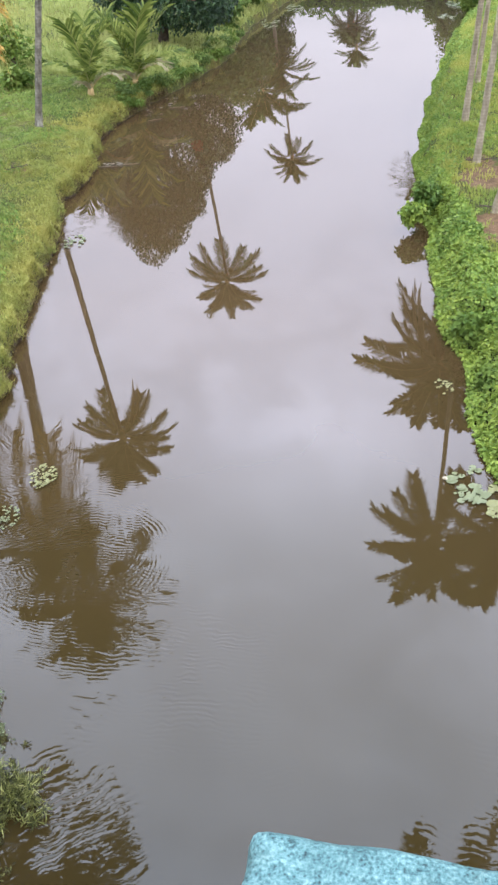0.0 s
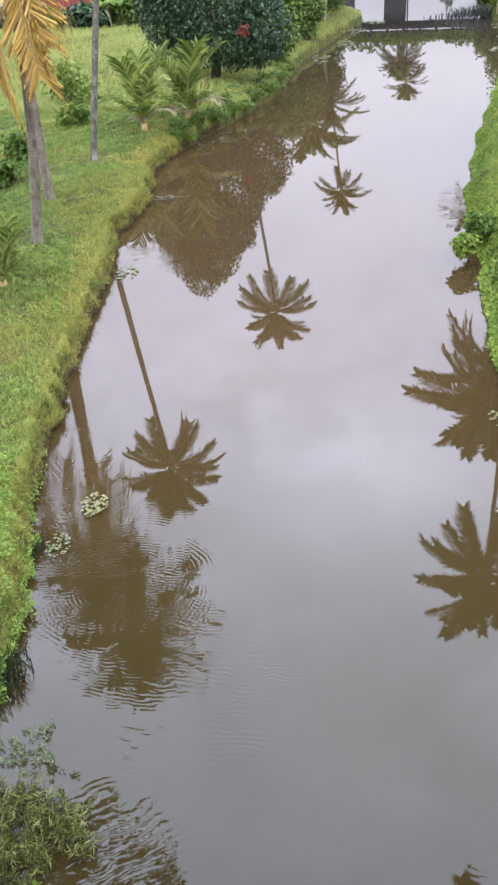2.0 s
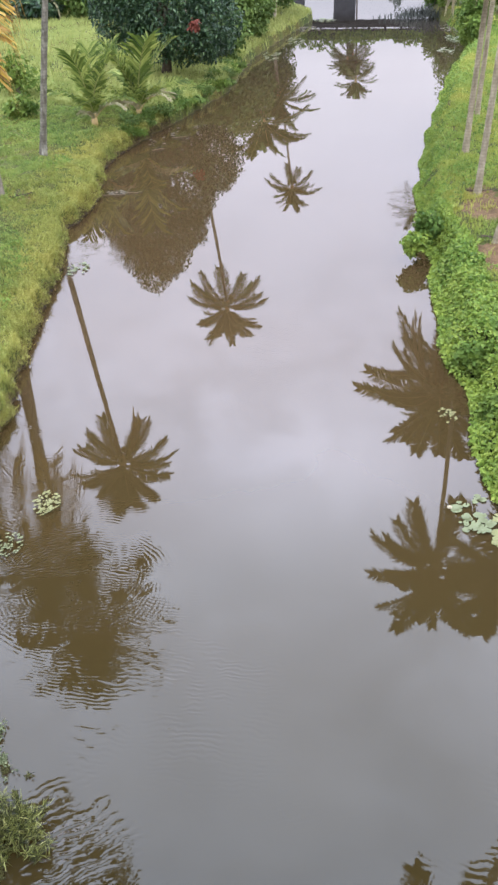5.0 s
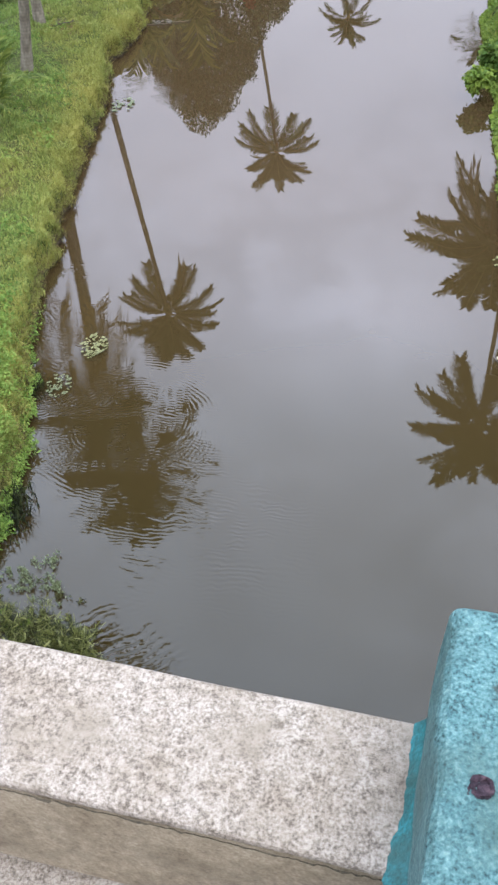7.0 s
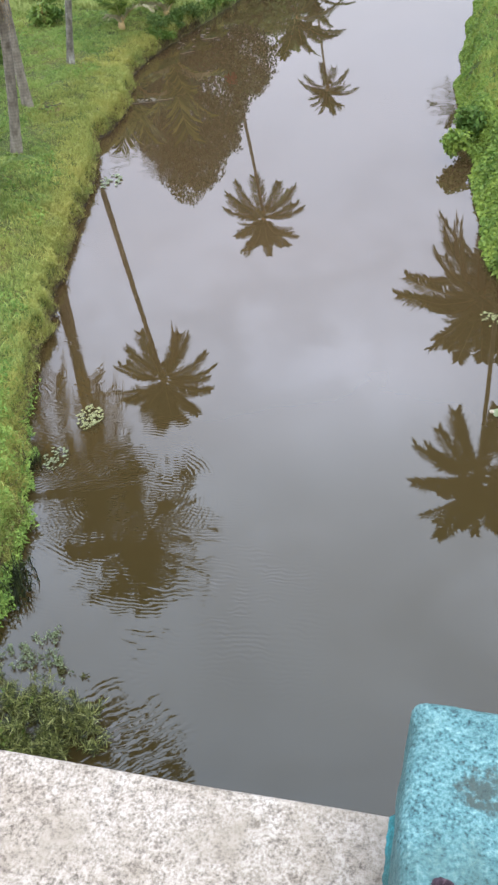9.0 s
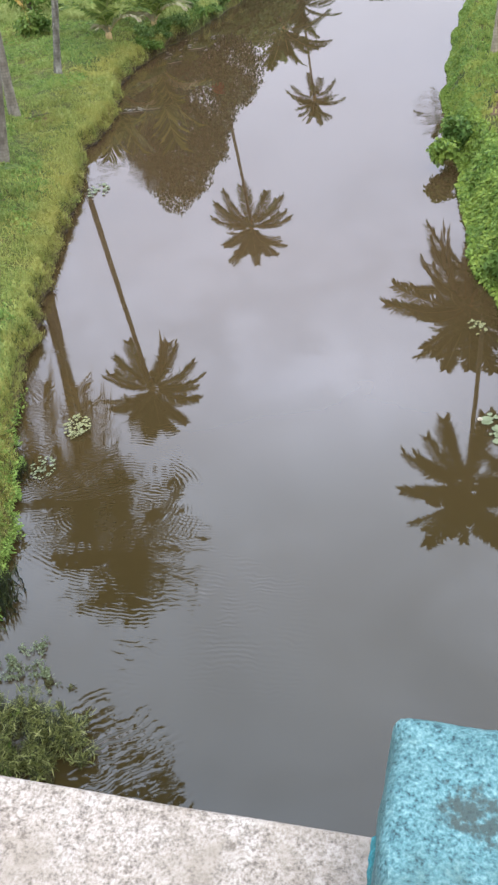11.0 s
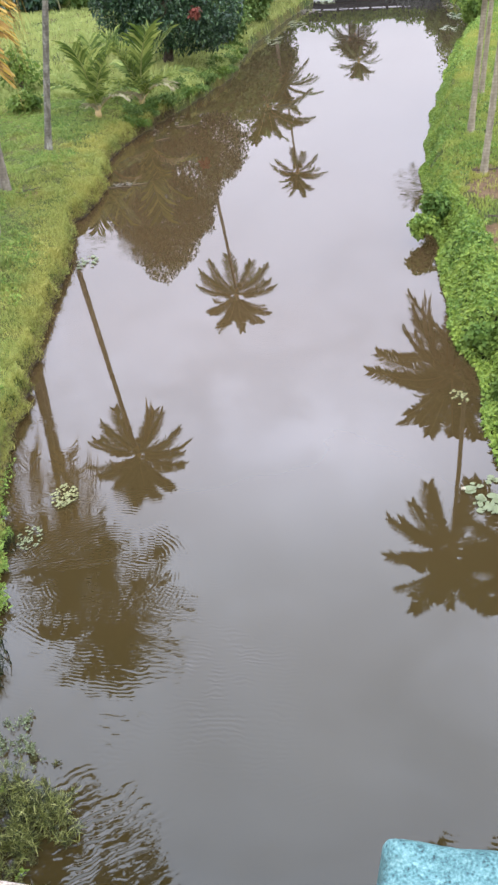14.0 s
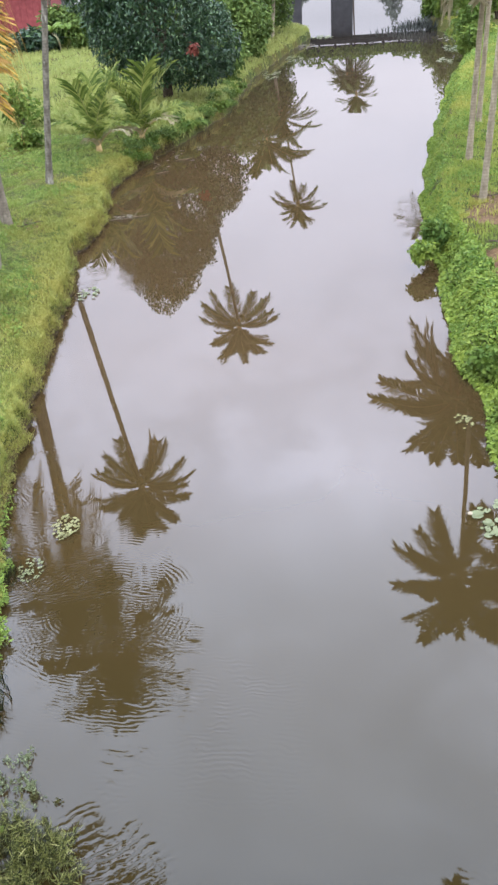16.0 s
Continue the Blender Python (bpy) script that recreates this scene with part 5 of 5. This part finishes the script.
# ---- floating plants ----
def lily_group(x, y, spread, count, size, label, seed, mat=None, flower=None):
    rng = random.Random(seed)
    ob = thing("water_lily_clump", (x, y, 0), label, "water lily", "floating water plants")
    for k in range(count):
        a, r = rng.uniform(0, 6.28), math.sqrt(rng.random())
        px, py = spread[0] * r * math.cos(a), spread[1] * r * math.sin(a)
        s = size * rng.uniform(0.45, 1.35)
        bm = bmesh.new()
        turn = rng.uniform(0, 6.28)
        tilt = rng.uniform(-0.5, 0.5)
        mid = bm.verts.new((px, py, 0.010 + 0.0006 * k))
        rim = []
        for j in range(13):
            b = turn + 0.25 + (2 * math.pi - 0.5) * j / 12
            rr = s * (1 + 0.06 * math.sin(j * 2.1 + k) + 0.14 * noise.noise(Vector((j * 0.9, k * 1.7, 0))))
            rim.append(bm.verts.new((px + rr * math.cos(b), py + rr * math.sin(b), 0.013 + 0.0006 * k + abs(tilt) * s * (1 + math.cos(b)) * 0.5)))
        for j in range(12):
            bm.faces.new((mid, rim[j], rim[j + 1]))
        part("lily_pad", bm, mat or PAD, ob)
    if flower:
        fx, fy = flower
        bm = bmesh.new()
        for j in range(14):
            b, lay = 6.28 * j / 14, j % 2
            d = Vector((math.cos(b), math.sin(b), 0))
            s = Vector((-d.y, d.x, 0))
            h, w = (0.032, 0.032) if lay else (0.045, 0.018)
            base = Vector((fx, fy, 0.05)) + d * 0.008
            m = base + d * w * 0.6 + Vector((0, 0, h * 0.5))
            t = base + d * w + Vector((0, 0, h))
            vs = [bm.verts.new(p) for p in (base, m + s * 0.014, t, m - s * 0.014)]
            bm.faces.new(vs)
        part("flower", bm, PETAL, ob, "open white lily flower")
    return ob


lily_group(-2.80, 10.22, (0.19, 0.27), 120, 0.02, "cluster of small yellow-green floating leaves", 1)
lily_group(-3.12, 9.32, (0.16, 0.26), 70, 0.018, "pale grey-green leaves just under the surface", 2, PAD_PALE)
lily_group(-3.85, 19.2, (0.26, 0.4), 26, 0.045, "pale yellowish floating leaves by the bank", 3, PAD_PALE)
lily_group(3.3, 12.6, (0.15, 0.26), 46, 0.019, "scattered small pale floating leaves", 4)
lily_group(3.13, 9.72, (0.24, 0.22), 34, 0.05, "pale green lily pads with one white flower", 5, PAD_PALE, flower=(-0.3, 0.3))
lily_group(3.0, 10.08, (0.1, 0.13), 9, 0.055, "pale green lily pads lying close together", 8, PAD_PALE)
lily_group(3.3, 10.25, (0.09, 0.1), 7, 0.05, "pale green lily pads lying close together", 9, PAD_PALE)
lily_group(3.38, 9.35, (0.12, 0.16), 14, 0.06, "pale green lily pads lying close together", 10, PAD)
lily_group(3.5, 9.6, (0.15, 0.3), 12, 0.07, "green lily pads against the bank", 6)
lily_group(-3.6, 24.9, (0.35, 0.2), 14, 0.04, "brownish floating scraps by the bank", 7, DEBRIS)
for k, (x, y, a, b, c) in enumerate(((-3.0, 30.6, 0.35, 0.6, 12), (-2.6, 32.0, 0.3, 0.7, 12), (2.6, 52, 0.5, 1.2, 18), (3.4, 56.5, 0.8, 1.0, 26), (4.7, 60.2, 0.7, 0.8, 22), (11.2, 52.0, 0.5, 1.5, 16), (11.9, 56.5, 0.7, 1.6, 22), (1.2, 47.5, 0.5, 1.5, 14), (10.0, 48.5, 0.4, 1.0, 10))):
    lily_group(x, y, (a, b), c if k < 2 else c * 2, 0.05 if k < 2 else 0.09, "pale floating leaves scattered along the bank", 20 + k, PAD_PALE if k % 3 and k > 1 else DEBRIS)


def reed_clump(x, y, sx, sy, count, height, label, seed, mat=None, z=0.0, width=0.014):
    rng = np.random.default_rng(seed)
    n = count
    p = np.stack([rng.normal(0, sx, n), rng.normal(0, sy, n), np.zeros(n)], 1)
    fall = np.exp(-(p[:, 0] ** 2 / sx ** 2 + p[:, 1] ** 2 / sy ** 2) * 0.35)
    h = height * (0.35 + 0.65 * fall) * rng.uniform(0.5, 1.1, n)
    p[:, 2] = -0.03 + rng.uniform(0, 0.4, n) * height * fall
    v, q = blades(p, h, np.full(n, width), 1.0, rng, 0.9)
    ob = new("aquatic_grass", array_mesh("aquatic_grass", v, q, mat or REED))
    ob.location = (x, y, z)
    return tagged(ob, label, "aquatic grass", kind="stuff")


def water_weed(x, y, sx, sy, height, count, size, long, mat, label, seed, stems=70):
    """A loose floating tangle of narrow leaves on many stems, thinning to its edge."""
    rng = np.random.default_rng(seed)
    a, r = rng.uniform(0, 6.28, stems), rng.uniform(0, 1, stems) ** 0.6
    lump = 1 + 0.3 * np.sin(a * 3 + seed) + 0.15 * np.sin(a * 7)
    cx, cy = sx * r * lump * np.cos(a), sy * r * lump * np.sin(a)
    tall = height * (1 - 0.6 * r) * rng.uniform(0.4, 1.15, stems)
    lean = rng.normal(0, 0.35, (stems, 2))
    k = rng.integers(0, stems, count)
    h = rng.uniform(0, 1, count)
    px = cx[k] + lean[k, 0] * tall[k] * h + rng.normal(0, 0.018, count)
    py = cy[k] + lean[k, 1] * tall[k] * h + rng.normal(0, 0.018, count)
    pz = 0.01 + tall[k] * h
    out = rng.normal(0, 1, (count, 3))
    v, q = leaves(np.stack([px, py, pz], 1), out * 0.6 + np.array([0, -0.1, 0.55]), rng.uniform(*size, count), rng, long, 0.3, -0.15, 0.7)
    ob = new("water_weed", array_mesh("water_weed", v, q, mat))
    ob.location = (x, y, 0)
    return tagged(ob, label, "water weed", kind="stuff")


water_weed(-2.75, 5.0, 0.75, 0.72, 0.45, 9000, (0.0035, 0.008), 16, REED, "tangled narrow-leaved water weed near the bridge", 1, 120)
water_weed(-2.15, 5.1, 0.36, 0.32, 0.4, 2800, (0.0035, 0.008), 16, REED, "tangled narrow-leaved water weed near the bridge", 2, 40)
water_weed(-2.9, 4.8, 0.7, 0.6, 0.3, 1300, (0.018, 0.032), 2.0, HERB, "broad-leaved water weed under the grass", 3, 60)
water_weed(-2.7, 6.0, 0.42, 0.34, 0.07, 900, (0.012, 0.024), 1.6, PAD_PALE, "pale green floating weed in the shallows", 4, 60)
water_weed(-2.72, 4.95, 0.8, 0.7, 0.07, 9000, (0.008, 0.018), 2.2, MAT, "matted brown-green rotting weed on the water", 5, 200)
reed_clump(-3.12, 7.0, 0.1, 0.22, 260, 0.34, "dark wet grass leaning from the bank", 4, WETREED)
reed_clump(-3.42, 9.2, 0.08, 0.16, 130, 0.26, "dark wet grass leaning from the bank", 5, WETREED)
reed_clump(10.9, 60.6, 1.1, 0.5, 420, 0.8, "dark reeds standing in the far water", 6, MUDREED, width=0.06)


# ---- the far end: footbridge, road bridge pier, woods ----
def far_bridge():
    br = thing("far_bridge", (0, 92, 0), "dark concrete bridge over the far open water", "bridge")
    part("deck_slab", box_bm((90, 3.0, 0.34), (20, 0, 4.22), 0.03), CONCRETE_DARK, br)
    part("pier", rough_box((1.9, 1.6, 6.2), (9.0, 0, 0.9), 0.06, 6, 0.02, 8), CONCRETE_DARK, br, "blackened concrete pier")
    part("pier", rough_box((1.9, 1.6, 6.2), (31.0, 0, 0.9), 0.06, 6, 0.02, 9), CONCRETE_DARK, br)
    part("abutment", rough_box((6, 4, 6.2), (2.2, 0.5, 0.9), 0.06, 6, 0.02, 10), CONCRETE_DARK, br)
    part("handrail", box_bm((90, 0.2, 0.14), (20, -1.4, 5.35), 0.02), CONCRETE_DARK, br)
    first = part("parapet_panel", box_bm((1.49, 0.12, 0.8), (0, 0, 0), 0.015), CONCRETE_DARK, br)
    first.matrix_basis = pose(-24, -1.4, 4.89)
    post = part("rail_post", box_bm((0.22, 0.18, 0.95), (0, 0, 0), 0.015), CONCRETE_DARK, br)
    post.matrix_basis = pose(-24.75, -1.4, 4.83)
    for k in range(1, 59):
        ob = new("parapet_panel", first.data)
        ob.parent = br
        ob.matrix_basis = pose(-24 + 1.5 * k, -1.4, 4.89)
        ob = new("rail_post", post.data)
        ob.parent = br
        ob.matrix_basis = pose(-24.75 + 1.5 * k, -1.4, 4.83)


far_bridge()


def far_creeper():
    rng = np.random.default_rng(23)
    n = 9000
    x = rng.uniform(-6, 40, n)
    top = 0.35 + 0.35 * wobble(x * 0.8, x * 0.3, 1.0) + 0.8 * np.clip((x - 17) / 8, 0, 1.5) + 0.5 * np.clip((11 - x) / 6, 0, 1.5)
    z = 4.62 + (0.66 + np.maximum(top, 0)) * rng.uniform(0, 1, n)
    y = 90.2 + rng.uniform(-0.35, 0.1, n)
    v, q = leaves(np.stack([x, y, z], 1), np.tile(np.array([[0, -0.8, 0.4]]), (n, 1)), rng.uniform(0.1, 0.22, n), rng, 1.5, 0.3, 0.5, 0.6)
    tagged(new("bridge_creeper", array_mesh("bridge_creeper", v, q, HERB)), "green creeper grown over the far bridge rail", "creeper", kind="stuff")


far_creeper()


def shed():
    s = thing("red_shed", at_ground(-16.1, 66), "faded red painted shed behind the hedge", "shed")
    part("wall", box_bm((6.2, 0.14, 2.8), (0, 0, 1.4), 0.01), RED_WALL, s)
    part("wall", box_bm((0.14, 4.0, 2.8), (3.03, 2.07, 1.4), 0.01), RED_WALL, s)
    part("wall", box_bm((0.14, 4.0, 2.8), (-3.03, 2.07, 1.4), 0.01), RED_WALL, s)
    part("wall", box_bm((6.2, 0.14, 2.8), (0, 4.14, 1.4), 0.01), RED_WALL, s)
    bm = box_bm((7.0, 5.4, 0.08), (0, 2.0, 2.98), 0.01)
    part("roof", bm, ROOF, s)
    win = part("window", box_bm((0.9, 0.06, 0.8), (-0.6, -0.085, 1.75), 0.01), DARK_GLASS, s)
    part("window_sill", box_bm((1.05, 0.14, 0.06), (-0.6, -0.12, 1.30), 0.01), CONCRETE, win)
    post = part("corner_post", box_bm((0.16, 0.12, 2.8), (3.12, -0.12, 1.4), 0.01), WOOD_DARK, s)
    for k in range(14):
        part("batten", box_bm((0.05, 0.03, 2.7), (-2.9 + k * 0.44, -0.085, 1.4), 0.005), RED_WALL, s)


shed()


def far_woods():
    rng = np.random.default_rng(21)
    n = 70000
    x = rng.uniform(-150, 150, n)
    top = 12 + 3.5 * np.sin(x * 0.21) + 2.5 * np.sin(x * 0.57 + 1) + 1.5 * np.sin(x * 1.3)
    z = 0.4 + top * rng.uniform(0, 1, n) ** 0.7
    y = 226 + rng.uniform(0, 10, n) - 4 * np.sin(x * 0.3)
    v, q = leaves(np.stack([x, y, z], 1), np.tile(np.array([[0, -0.6, 0.6]]), (n, 1)), rng.uniform(0.35, 0.8, n), rng, 1.5, 0.3, 0.5, 0.7)
    tagged(new("far_woods", array_mesh("far_woods", v, q, WOODS)), "hazy green woods along the far lake shore", "woods", kind="stuff")


far_woods()
